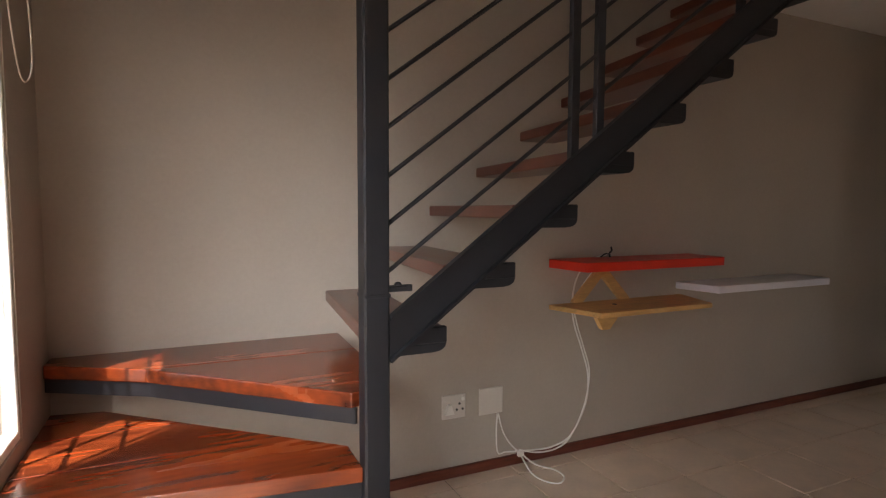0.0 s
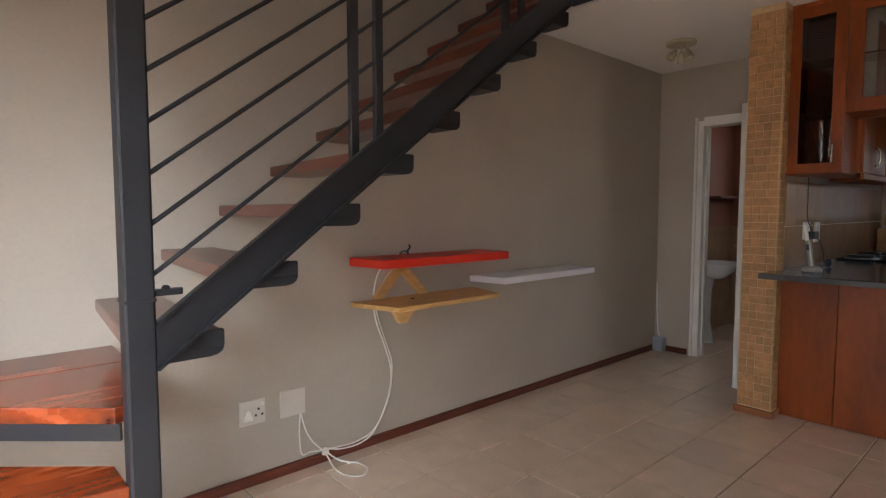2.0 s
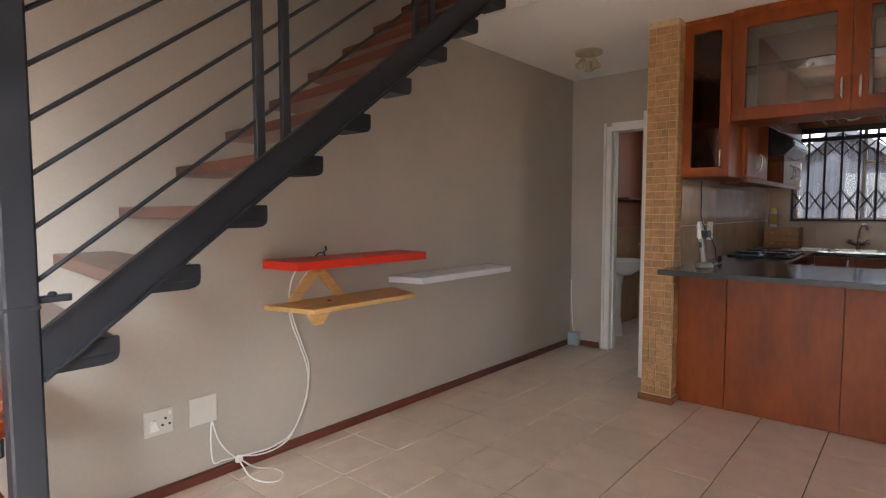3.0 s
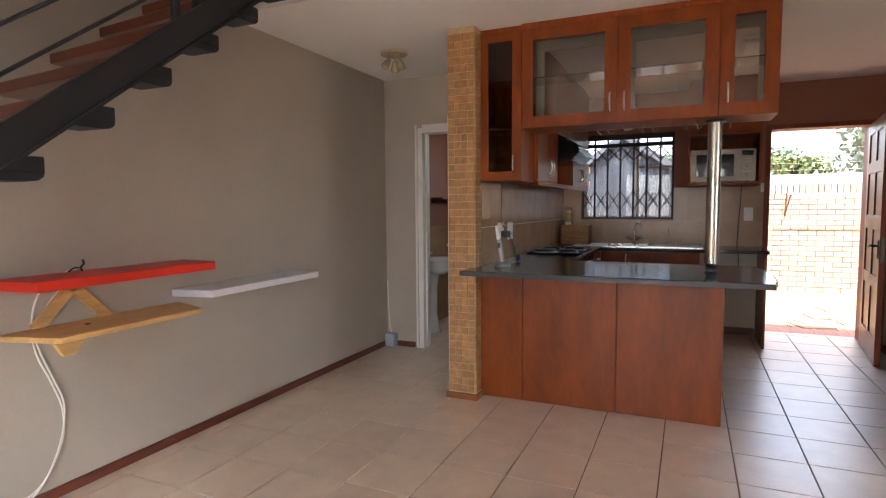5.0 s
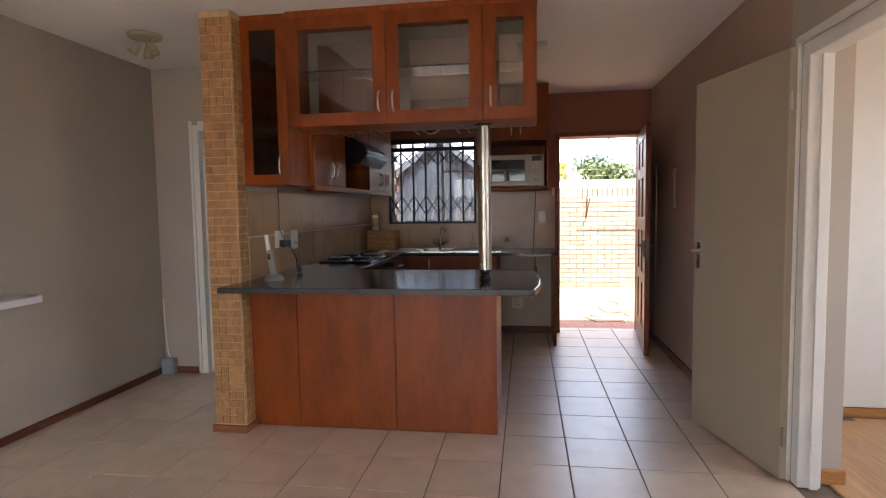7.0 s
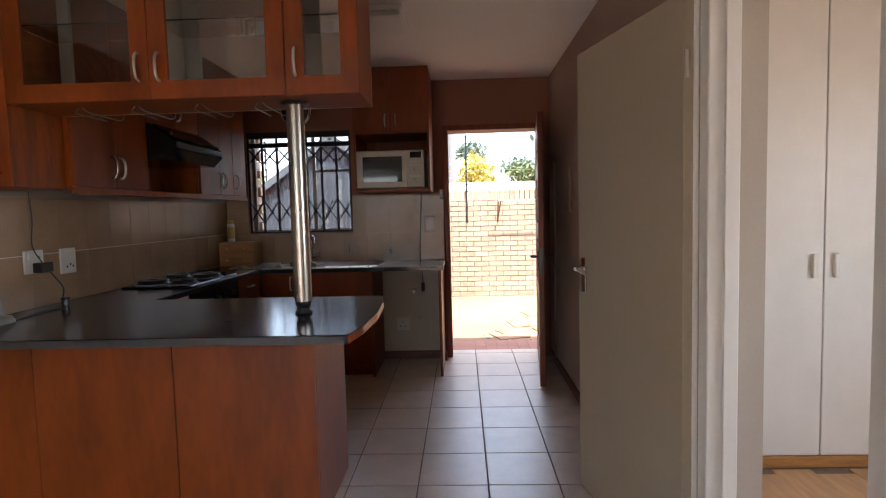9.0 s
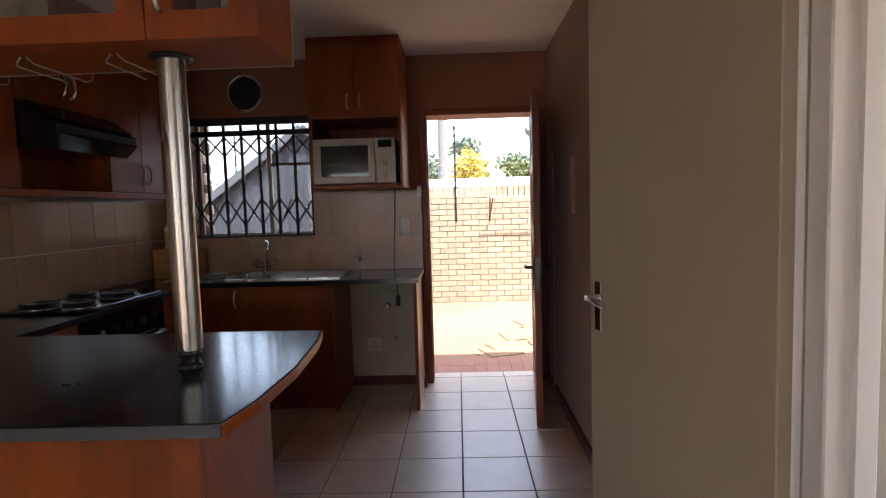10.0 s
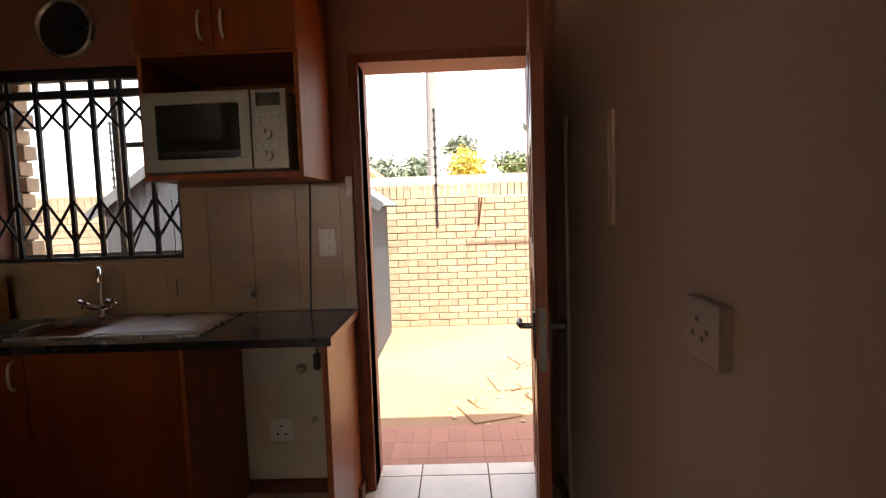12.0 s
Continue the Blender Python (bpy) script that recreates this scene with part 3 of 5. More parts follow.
part("conduit", tube(bmesh.new(), [(4.985, 2.30, 0.125), (4.985, 2.315, 0.2), (4.988, 2.33, 0.4), (4.988, 2.335, 0.62)], 0.006), PLASTIC, bx1, "thin white conduit")


# ---- doors and windows of the rooms ----
def lever(parent, at, out, along, material, plate_h=0.15, plate_w=0.04):
    """A lever handle on a back plate: out is the door's normal, along the lever's way."""
    o, a = Vector(out).normalized(), Vector(along).normalized()
    at = Vector(at)
    m = Matrix((( *a, 0), (*Vector((0, 0, 1)), 0), (*o, 0), (0, 0, 0, 1))).transposed()
    m.translation = at
    h = part("handle", turned(bmesh.new(), m @ Matrix.Translation((0, -0.03, 0.004)), (plate_w, plate_h, 0.008), 0.003), material, parent, "chrome lever handle on a plate")
    bm = bmesh.new()
    rod(bm, m @ Vector((0, 0, 0.006)), m @ Vector((0, 0, 0.05)), 0.010)
    tube(bm, [m @ Vector(p) for p in ((0, 0, 0.045), (0.02, 0.002, 0.052), (0.06, 0.0, 0.052), (0.10, -0.008, 0.05), (0.118, -0.006, 0.05))], 0.009)
    part("lever", bm, material, h)
    part("keyhole", rod(bmesh.new(), m @ Vector((0, -0.07, 0.006)), m @ Vector((0, -0.07, 0.0095)), 0.007, 10), BLACK, h)


# bedroom door, standing open against the wall
d1 = thing("door_1", (3.585, -1.875, 0), "plain greige flush door standing open against the wall", "door", kind="structure")
ang = radians(14.3)
hinge = Matrix.Translation((3.585, -1.868, 0)) @ Matrix.Rotation(ang, 4, "Z")
part("leaf", turned(bmesh.new(), hinge @ Matrix.Translation((0.390, 0, 1.022)), (0.776, 0.04, 2.03), 0.003), GREIGE, d1)
lever(d1, hinge @ Vector((0.715, 0.021, 1.06)), hinge.to_3x3() @ Vector((0, 1, 0)), hinge.to_3x3() @ Vector((-1, 0, 0)), CHROME, 0.16)
for z in (0.22, 1.80):
    part("hinge", rod(bmesh.new(), (3.575, -1.855, z - 0.045), (3.575, -1.855, z + 0.045), 0.008), STAINLESS, d1, "steel hinge")
fr = bmesh.new()
for x0, x1 in ((3.52, 3.5845), (2.7305, 2.795)):
    bx(fr, x0, x1, -2.004, -1.9, 0.0, 2.05, 0.004)
bx(fr, 2.795, 3.52, -2.004, -1.9, 1.985, 2.0495, 0.004)
for x0, x1 in ((3.5851, 3.62), (2.695, 2.7299)):
    bx(fr, x0, x1, -1.9, -1.882, 0.0, 2.085, 0.004)
bx(fr, 2.695, 3.62, -1.9, -1.882, 2.0501, 2.085, 0.003)
part("door_frame", fr, WHITE, d1, "white painted steel door frame")
lb = bmesh.new()
bx(lb, 3.505, 3.52, -1.985, -1.95, 0.0, 1.985)
part("door_stop", lb, WHITE, d1)

# bathroom door
d2 = thing("door_2", (4.99, 1.27, 0), "white door standing open beside the mosaic pillar", "door", kind="structure")
swing = Matrix.Translation((4.98, 1.278, 0)) @ Matrix.Rotation(math.pi - 0.155, 4, "Z")
part("leaf", turned(bmesh.new(), swing @ Matrix.Translation((0.355, 0, 1.01)), (0.70, 0.038, 2.0), 0.003), WHITE, d2)
lever(d2, swing @ Vector((0.64, -0.02, 1.02)), swing.to_3x3() @ Vector((0, -1, 0)), swing.to_3x3() @ Vector((-1, 0, 0)), BRASS)
fr = bmesh.new()
for y0, y1 in ((1.955, 2.022), (1.255, 1.256)):
    bx(fr, 4.985, 5.135, y0, y1, 0.0, 2.03, 0.0)
bx(fr, 4.985, 5.135, 1.256, 1.955, 1.985, 2.06, 0.0)
bx(fr, 4.968, 4.9849, 2.0, 2.024, 0.0, 2.06, 0.003)
part("door_frame", fr, WHITE, d2, "white painted door frame")
part("door_stop", box(5.04, 5.07, 1.94, 1.954, 0.0, 1.985), WHITE, d2)

# back door: frame in the wall, leaf standing open inwards
d3 = thing("door_3", (6.72, -1.8, 0), "panelled reddish timber back door standing open", "door", kind="structure")
fr = bmesh.new()
bx(fr, 6.705, 6.87, -1.0, -0.955, 0.0, 2.09, 0.004)
bx(fr, 6.705, 6.87, -1.845, -1.80, 0.0, 2.09, 0.004)
bx(fr, 6.705, 6.87, -1.80, -1.0, 2.045, 2.09, 0.004)
part("door_frame", fr, DOOR_WOOD, d3)
ang3 = math.atan2(0.105, -0.90)
h3 = Matrix.Translation((6.70, -1.795, 0)) @ Matrix.Rotation(ang3, 4, "Z")
leaf = bmesh.new()
L = 0.90
for x0, x1 in ((0.0, 0.11), (L - 0.11, L)):
    turned(leaf, h3 @ Matrix.Translation(((x0 + x1) / 2, 0, 1.022)), (x1 - x0, 0.042, 2.03), 0.003)
for z0, z1 in ((0.008, 0.22), (0.62, 0.72), (1.10, 1.22), (1.58, 1.68), (1.93, 2.036)):
    turned(leaf, h3 @ Matrix.Translation((L / 2, 0, (z0 + z1) / 2)), (L - 0.221, 0.041, z1 - z0), 0.003)
turned(leaf, h3 @ Matrix.Translation((L / 2, 0, 1.022)), (0.10, 0.041, 2.02), 0.003)
part("leaf", leaf, DOOR_WOOD, d3)
for x0, x1 in ((0.11, L / 2 - 0.05), (L / 2 + 0.05, L - 0.11)):
    for z0, z1 in ((0.22, 0.62), (0.72, 1.10), (1.22, 1.58), (1.68, 1.93)):
        part("panel", turned(bmesh.new(), h3 @ Matrix.Translation(((x0 + x1) / 2, 0, (z0 + z1) / 2)), (x1 - x0 + 0.01, 0.02, z1 - z0 + 0.01), 0.006), DOOR_WOOD, d3, "recessed door panel")
nrm, alg = h3.to_3x3() @ Vector((0, -1, 0)), h3.to_3x3() @ Vector((-1, 0, 0))
lever(d3, h3 @ Vector((L - 0.055, -0.021, 0.98)), nrm, alg, LOCK_STEEL)
lever(d3, h3 @ Vector((L - 0.055, 0.021, 0.98)), -nrm, alg, LOCK_STEEL)
part("lock_plate", turned(bmesh.new(), h3 @ Matrix.Translation((L + 0.001, 0, 0.95)), (0.004, 0.024, 0.2), 0.001), LOCK_STEEL, d3, "steel lock face plate")
sl = bmesh.new()
bx(sl, 6.72, 6.99, -1.80, -1.0, -0.1, -0.006)
part("threshold", sl, GROUT, d3)

# patio door behind the walk and the narrow window by the stair
w1 = thing("window_1", (-0.5, 1.82, 0.6), "narrow bright window with bars beside the stair", "window", kind="structure")
fr = bmesh.new()
for y0, y1 in ((1.53, 1.55), (1.968, 1.985)):
    bx(fr, -0.46, -0.425, y0, y1, 0.6, 2.4, 0.003)
bx(fr, -0.46, -0.425, 1.55, 1.968, 0.6, 0.63, 0.003)
bx(fr, -0.46, -0.425, 1.55, 1.968, 2.375, 2.4, 0.003)
part("window_frame", fr, WHITE, w1, "white window frame")
pane = part("pane", box(-0.448, -0.444, 1.55, 1.968, 0.63, 2.375), GLASS, w1)
pane.visible_shadow = False
for y in (1.68, 1.83):
    part("bar", box(-0.475, -0.463, y - 0.006, y + 0.006, 0.6, 2.4), STEEL_DARK, w1)
for z in (1.05, 1.45, 1.85):
    part("bar", box(-0.475, -0.463, 1.53, 1.985, z - 0.006, z + 0.006), STEEL_DARK, w1)
cd = bmesh.new()
tube(cd, [(-0.33, 1.60, 2.30), (-0.325, 1.60, 1.95), (-0.32, 1.61, 1.75), (-0.315, 1.66, 1.60), (-0.31, 1.73, 1.60), (-0.312, 1.78, 1.68), (-0.315, 1.76, 1.85), (-0.33, 1.73, 2.05), (-0.34, 1.72, 2.30)], 0.0022, 6)
bx(cd, -0.42, -0.31, 1.58, 1.75, 2.29, 2.33, 0.004)
solo("blind_cord", cd, FABRIC, (-0.42, 1.7, 2.3), "thin beige blind cord hanging in a loop", "cord")
w2 = thing("patio_door", (-0.5, -0.1, 0), "glazed sliding patio door with dark frame", "door", kind="structure")
fr = bmesh.new()
for y0, y1 in ((-0.95, -0.90), (0.07, 0.13), (1.10, 1.15)):
    bx(fr, -0.54, -0.49, y0, y1, 0.0, 2.08, 0.004)
for y0, y1 in ((-0.90, 0.07), (0.13, 1.10)):
    for z0, z1 in ((0.0, 0.06), (2.02, 2.08)):
        bx(fr, -0.54, -0.49, y0, y1, z0, z1, 0.004)
part("door_frame", fr, STEEL_DARK, w2)
for y0, y1 in ((-0.90, 0.07), (0.13, 1.10)):
    g = part("pane", box(-0.518, -0.512, y0, y1, 0.06, 2.02), GLASS, w2)
    g.visible_shadow = False


# ---- kitchen ----
def bow_handle(at, along, out, parent, length=0.11):
    """A slim bowed pull handle."""
    a, o, c = Vector(along), Vector(out), Vector(at)
    h = length / 2
    pts = [c - a * h, c - a * h * 0.9 + o * 0.018, c - a * h * 0.4 + o * 0.03, c + a * h * 0.4 + o * 0.03, c + a * h * 0.9 + o * 0.018, c + a * h]
    part("handle", tube(bmesh.new(), pts, 0.0065, 8, 4), STAINLESS, parent, "bowed metal pull handle")


pen = thing("peninsula_cabinet", (4.25, 0.27, 0), "cherry laminate breakfast bar base with three plain panels", "cabinet")
part("body", box(3.992, 4.545, -0.462, 1.028, 0.0, 0.872), CHERRY, pen)
for y0, y1 in ((0.730, 1.028), (0.1235, 0.7265), (-0.481, 0.120)):
    part("front_panel", box(3.970, 3.991, y0, y1, 0.004, 0.877, 0.0015), CHERRY_LIGHT, pen)
part("side_panel", box(3.992, 4.548, -0.482, -0.4625, 0.004, 0.877, 0.0015), CHERRY, pen)

# worktop, with the sink's cut-out
wt = thing("worktop", (4.1, 0.2, 0.88), "dark speckled laminate worktop running round the kitchen", "worktop")
pts = [(3.645, 1.05), (3.645, -0.695), (3.80, -0.722), (4.07, -0.735), (4.39, -0.718), (4.565, -0.69), (4.575, -0.2), (4.575, 0.512), (6.12, 0.512), (6.12, 1.028), (3.862, 1.028), (3.862, 1.05)]
bar_top = part("bar_top", prism(bmesh.new(), pts, 0.878, 0.91, 0.005), TOP, wt)
edge = bmesh.new()
bx(edge, 3.6415, 3.6449, -0.695, 1.05, 0.8785, 0.908, 0.001)
part("edge_strip", edge, TOP_EDGE, bar_top, "grey edge strip")
we = bmesh.new()
for p, q in zip(pts[1:5], pts[2:6]):
    d = Vector((q[0] - p[0], q[1] - p[1], 0))
    turned(we, Matrix.Translation(((p[0] + q[0]) / 2, (p[1] + q[1]) / 2 - 0.0015, 0.8935)) @ Matrix.Rotation(math.atan2(d.y, d.x), 4, "Z"), (d.length, 0.003, 0.029))
part("edge_strip", we, CHERRY_LIGHT, bar_top, "cherry edge band on the bar's end")
bk = bmesh.new()
bx(bk, 6.1205, 6.24, -0.95, 1.028, 0.868, 0.90)
bx(bk, 6.66, 6.708, -0.95, 1.028, 0.868, 0.90)
bx(bk, 6.24, 6.66, -0.95, -0.40, 0.868, 0.90)
bx(bk, 6.24, 6.66, 0.80, 1.028, 0.868, 0.90)
sink_top = part("sink_top", bk, TOP, wt)
part("edge_strip", box(6.12, 6.70, -0.953, -0.9501, 0.869, 0.899), CHERRY_LIGHT, sink_top, "cherry edge band")

# steel post from bar to cabinet
po = thing("bar_post", (4.098, -0.41, 0.91), "brushed steel post with a black collar standing on the bar", "post")
part("tube", rod(bmesh.new(), (4.098, -0.41, 0.965), (4.098, -0.41, 1.812), 0.038, 32), STAINLESS, po)
cl = lathe(bmesh.new(), [(0.036, 0), (0.036, 0.012), (0.027, 0.014), (0.027, 0.034), (0.034, 0.036), (0.034, 0.056)], Matrix.Translation((4.098, -0.41, 0.91)))
part("collar", cl, BLACK, po, "black plastic foot")
part("top_flange", lathe(bmesh.new(), [(0.045, 0), (0.06, 0.004), (0.06, 0.012)], Matrix.Translation((4.098, -0.41, 1.806))), BLACK, po, "dark flange at the top")


def glazed_door(parent, x, y0, y1, z0, z1, stile, out, handle_y=None, handle_z=None, timber=CHERRY_LIGHT, glazing=SMOKED):
    """A framed glass door in a plane of x; out is -1 or 1."""
    a, b = sorted((x, x + 0.018 * out))
    bm = ring(bmesh.new(), a, b, y0, y1, z0, z1, stile)
    d = part("door", bm, timber, parent, "framed glass door")
    m = (a + b) / 2
    g = part("pane", box(m - 0.002, m + 0.002, y0 + stile - 0.004, y1 - stile + 0.004, z0 + stile - 0.004, z1 - stile + 0.004), glazing, d)
    g.visible_shadow = False
    if handle_y is not None:
        bow_handle((x + 0.018 * out, handle_y, handle_z), (0, 0, 1), (out, 0, 0), d)


uc = thing("glass_cabinet", (4.12, 0.0, 1.82), "cherry wall cabinet with glass doors hung over the breakfast bar", "cabinet")
X0, X1 = 3.972, 4.258
for z0, z1 in ((1.822, 1.84), (2.452, 2.485)):
    part("board", box(X0, X1, -0.716, 0.735, z0, z1), CHERRY, uc)
for y in (-0.716, -0.422, 0.717):
    part("side", box(X0, X1, y, y + 0.018, 1.84, 2.452), CHERRY, uc)
part("divider", box(X0 + 0.02, X1 - 0.02, 0.128, 0.146, 1.84, 2.452), CREAM_LAM, uc)
for y0, y1 in ((-0.697, -0.423), (-0.403, 0.127), (0.147, 0.716)):
    g = part("glass_shelf", box(X0 + 0.03, X1 - 0.03, y0, y1, 2.145, 2.151), SMOKED, uc)
    g.visible_shadow = False
for y0, y1 in ((0.139, 0.735), (-0.416, 0.136), (-0.716, -0.419)):
    h = {0.139: 0.18, -0.416: 0.095, -0.716: -0.462}[y0]
    glazed_door(uc, X0, y0, y1, 1.822, 2.452, 0.075, -1, h, 1.95)
    glazed_door(uc, X1, y0, y1, 1.822, 2.452, 0.075, 1, h, 1.95, CREAM_LAM)
part("cornice", box(3.952, X1 + 0.02, -0.72, 0.735, 2.4525, 2.488, 0.003), CHERRY, uc)

tc = thing("corner_glass_cabinet", (4.12, 0.88, 1.485), "tall narrow cherry cabinet with a smoked glass door", "cabinet")
for y0, y1 in ((0.738, 0.756), (1.008, 1.026)):
    part("side", box(X0, 4.27, y0, y1, 1.487, 2.486), CHERRY, tc)
for z0, z1 in ((1.487, 1.505), (2.455, 2.486)):
    part("board", box(X0, 4.27, 0.756, 1.008, z0, z1), CHERRY, tc)
part("back", box(4.252, 4.27, 0.756, 1.008, 1.505, 2.455), CHERRY, tc)
for z in (1.83, 2.15):
    part("shelf", box(X0 + 0.02, 4.25, 0.757, 1.007, z, z + 0.016), CHERRY, tc)
glazed_door(tc, X0, 0.738, 1.026, 1.487, 2.455, 0.062, -1, 0.785, 1.60, CHERRY_LIGHT, BROWN_GLASS)

# wire stemware racks under the cabinet
for y in (0.48, 0.24, -0.03, -0.285):
    bm = bmesh.new()
    for s in (-0.03, 0.03):
        tube(bm, [(4.03, y + s * 0.3, 1.812), (4.035, y + s * 0.8, 1.795), (4.06, y + s, 1.792), (4.20, y + s, 1.792), (4.245, y + s, 1.792), (4.252, y + s * 1.5, 1.797), (4.24, y + s * 1.9, 1.81)], 0.0025, 6, 4)
    solo("stemware_rack", bm, DULL_STEEL, (4.14, y, 1.82), "chrome wire stemware rack under the glass cabinet", "rack", "stemware racks")


def wall_unit(x0, x1, z0, z1, splits, handles, label):
    u = thing("wall_cabinet", ((x0 + x1) / 2, 0.88, z0), label, "cabinet", "upper cabinets on the tiled wall")
    part("body", box(x0, x1, 0.722, 1.026, z0, z1), CHERRY, u)
    xs = [x0, *splits, x1]
    for a, b in zip(xs, xs[1:]):
        d = part("door", box(a + 0.0015, b - 0.0015, 0.702, 0.7215, z0 + 0.002, z1 - 0.03, 0.002), CHERRY_LIGHT, u)
        for h in handles:
            if a < h < b:
                bow_handle((h, 0.702, z0 + 0.11), (0, 0, 1), (0, -1, 0), d)
    return u


wall_unit(4.274, 4.91, 1.50, 2.486, [4.60], [4.565, 4.635], "cherry wall cabinet with two plain doors")
wall_unit(5.56, 6.38, 1.50, 2.486, [5.88, 6.12], [5.845, 5.915, 6.16], "cherry wall cabinet beside the window")
wall_unit(4.914, 5.556, 1.90, 2.486, [5.235], [5.20, 5.27], "short cherry cabinet above the cooker hood")
lr = bmesh.new()
bx(lr, 4.274, 6.38, 0.700, 0.716, 1.465, 1.4995, 0.002)
solo("light_rail", lr, CHERRY, (5.3, 0.7, 1.48), "cherry light rail under the wall cabinets", "trim", kind="structure")

gap = thing("hood_surround", (5.23, 0.9, 1.48), "dark cherry back board and shelf below the cooker hood", "panel")
part("back_board", box(4.914, 5.556, 0.985, 1.026, 1.50, 1.678, 0.001), CHERRY, gap)
part("shelf", box(4.914, 5.556, 0.718, 1.026, 1.482, 1.4995, 0.001), CHERRY, gap)
hood = thing("cooker_hood", (5.23, 0.8, 1.68), "black slanted cooker hood between the cabinets", "cooker hood")
hb = bmesh.new()
prof = [(1.02, 1.68), (0.60, 1.68), (0.54, 1.74), (0.545, 1.79), (0.70, 1.895), (1.02, 1.895)]
lo = [hb.verts.new((4.917, y, z)) for y, z in prof]
hi = [hb.verts.new((5.553, y, z)) for y, z in prof]
hb.faces.new(lo)
hb.faces.new(hi[::-1])
for i in range(len(prof)):
    j = (i + 1) % len(prof)
    hb.faces.new((lo[i], hi[i], hi[j], lo[j]))
bmesh.ops.recalc_face_normals(hb, faces=hb.faces[:])
part("body", hb, BLACK_GLOSS, hood)
part("visor", turned(bmesh.new(), Matrix.Translation((5.235, 0.617, 1.845)) @ Matrix.Rotation(math.atan2(0.105, 0.155), 4, "X"), (0.60, 0.15, 0.012), 0.003), DARK_GLASS, hood, "dark glass visor")
part("front_strip", box(4.93, 5.54, 0.5335, 0.5425, 1.748, 1.782, 0.002), BLACK, hood, "black control strip")

# base units
bu = thing("base_cabinet", (5.3, 0.78, 0), "cherry base cabinet run with drawers under the hob", "cabinet")
part("body", box(4.58, 6.15, 0.552, 1.026, 0.10, 0.876), CHERRY, bu)
part("plinth", box(4.58, 6.15, 0.60, 1.026, 0.0, 0.0995), CHERRY, bu)
for a, b in ((4.58, 4.96), (5.70, 6.13)):
    dr = part("drawer", box(a + 0.002, b - 0.002, 0.533, 0.5515, 0.73, 0.874, 0.002), CHERRY_LIGHT, bu)
    bow_handle(((a + b) / 2, 0.533, 0.80), (1, 0, 0), (0, -1, 0), dr)
    dd = part("door", box(a + 0.002, b - 0.002, 0.533, 0.5515, 0.104, 0.726, 0.002), CHERRY_LIGHT, bu)
    bow_handle((b - 0.05, 0.533, 0.64), (0, 0, 1), (0, -1, 0), dd)
for x, z, w, h in ((5.80, 0.60, 0.035, 0.03), (5.87, 0.615, 0.02, 0.02), (6.00, 0.645, 0.03, 0.025), (6.04, 0.60, 0.025, 0.022)):
    part("worn_chip", turned(bmesh.new(), Matrix.Translation((x, 0.5327, z)) @ Matrix.Rotation(x * 9, 4, "Y"), (w, 0.0006, h), 0.0), WHITE, bu, "pale chip in the laminate")
ov = thing("oven", (5.33, 0.6, 0.12), "black built-in oven under the hob", "oven")
part("front", box(4.965, 5.695, 0.53, 0.5515, 0.12, 0.872, 0.003), BLACK_GLOSS, ov)
part("window", box(5.05, 5.61, 0.526, 0.5299, 0.22, 0.62, 0.001), BLACK, ov, "dark oven window")
part("handle", tube(bmesh.new(), [(5.03, 0.53, 0.70), (5.04, 0.495, 0.70), (5.33, 0.49, 0.70), (5.62, 0.495, 0.70), (5.63, 0.53, 0.70)], 0.009, 8, 4), STAINLESS, ov)
for i in range(5):
    part("knob", rod(bmesh.new(), (5.09 + 0.12 * i, 0.53, 0.80), (5.09 + 0.12 * i, 0.505, 0.80), 0.018, 14), BLACK, ov)

su = thing("sink_cabinet", (6.4, 0.1, 0), "cherry sink cabinet with plain doors", "cabinet")
part("body", box(6.172, 6.70, -0.36, 0.53, 0.10, 0.866), CHERRY, su)
part("plinth", box(6.22, 6.70, -0.36, 0.53, 0.0, 0.0995), CHERRY, su)
part("side_panel", box(6.15, 6.70, -0.379, -0.3605, 0.0, 0.866, 0.001), CHERRY, su)
for a, b, h in ((-0.36, 0.245, None), (0.245, 0.53, 0.285)):
    d = part("door", box(6.152, 6.1715, a + 0.002, b - 0.002, 0.104, 0.864, 0.002), CHERRY_LIGHT, su)
    if h:
        bow_handle((6.152, h, 0.78), (0, 0, 1), (-1, 0, 0), d)
ep = thing("end_panel", (6.4, -0.92, 0), "cherry end panel carrying the worktop", "panel")
part("board", box(6.1325, 6.70, -0.935, -0.912, 0.0, 0.867, 0.001), CHERRY_LIGHT, ep)
part("edge_band", box(6.13, 6.1322, -0.935, -0.912, 0.0, 0.867, 0.0005), CHERRY, ep, "darker cherry edge band")
part("plinth_block", box(6.60, 6.70, -0.953, -0.9352, 0.0, 0.07, 0.002), SKIRT, ep, "dark skirting end by the door frame")
solo("niche_board", box(6.708, 6.716, -0.911, -0.38, 0.071, 0.866), DADO, (6.71, -0.6, 0.07), "white painted wall behind the empty appliance space", "wall", kind="structure")

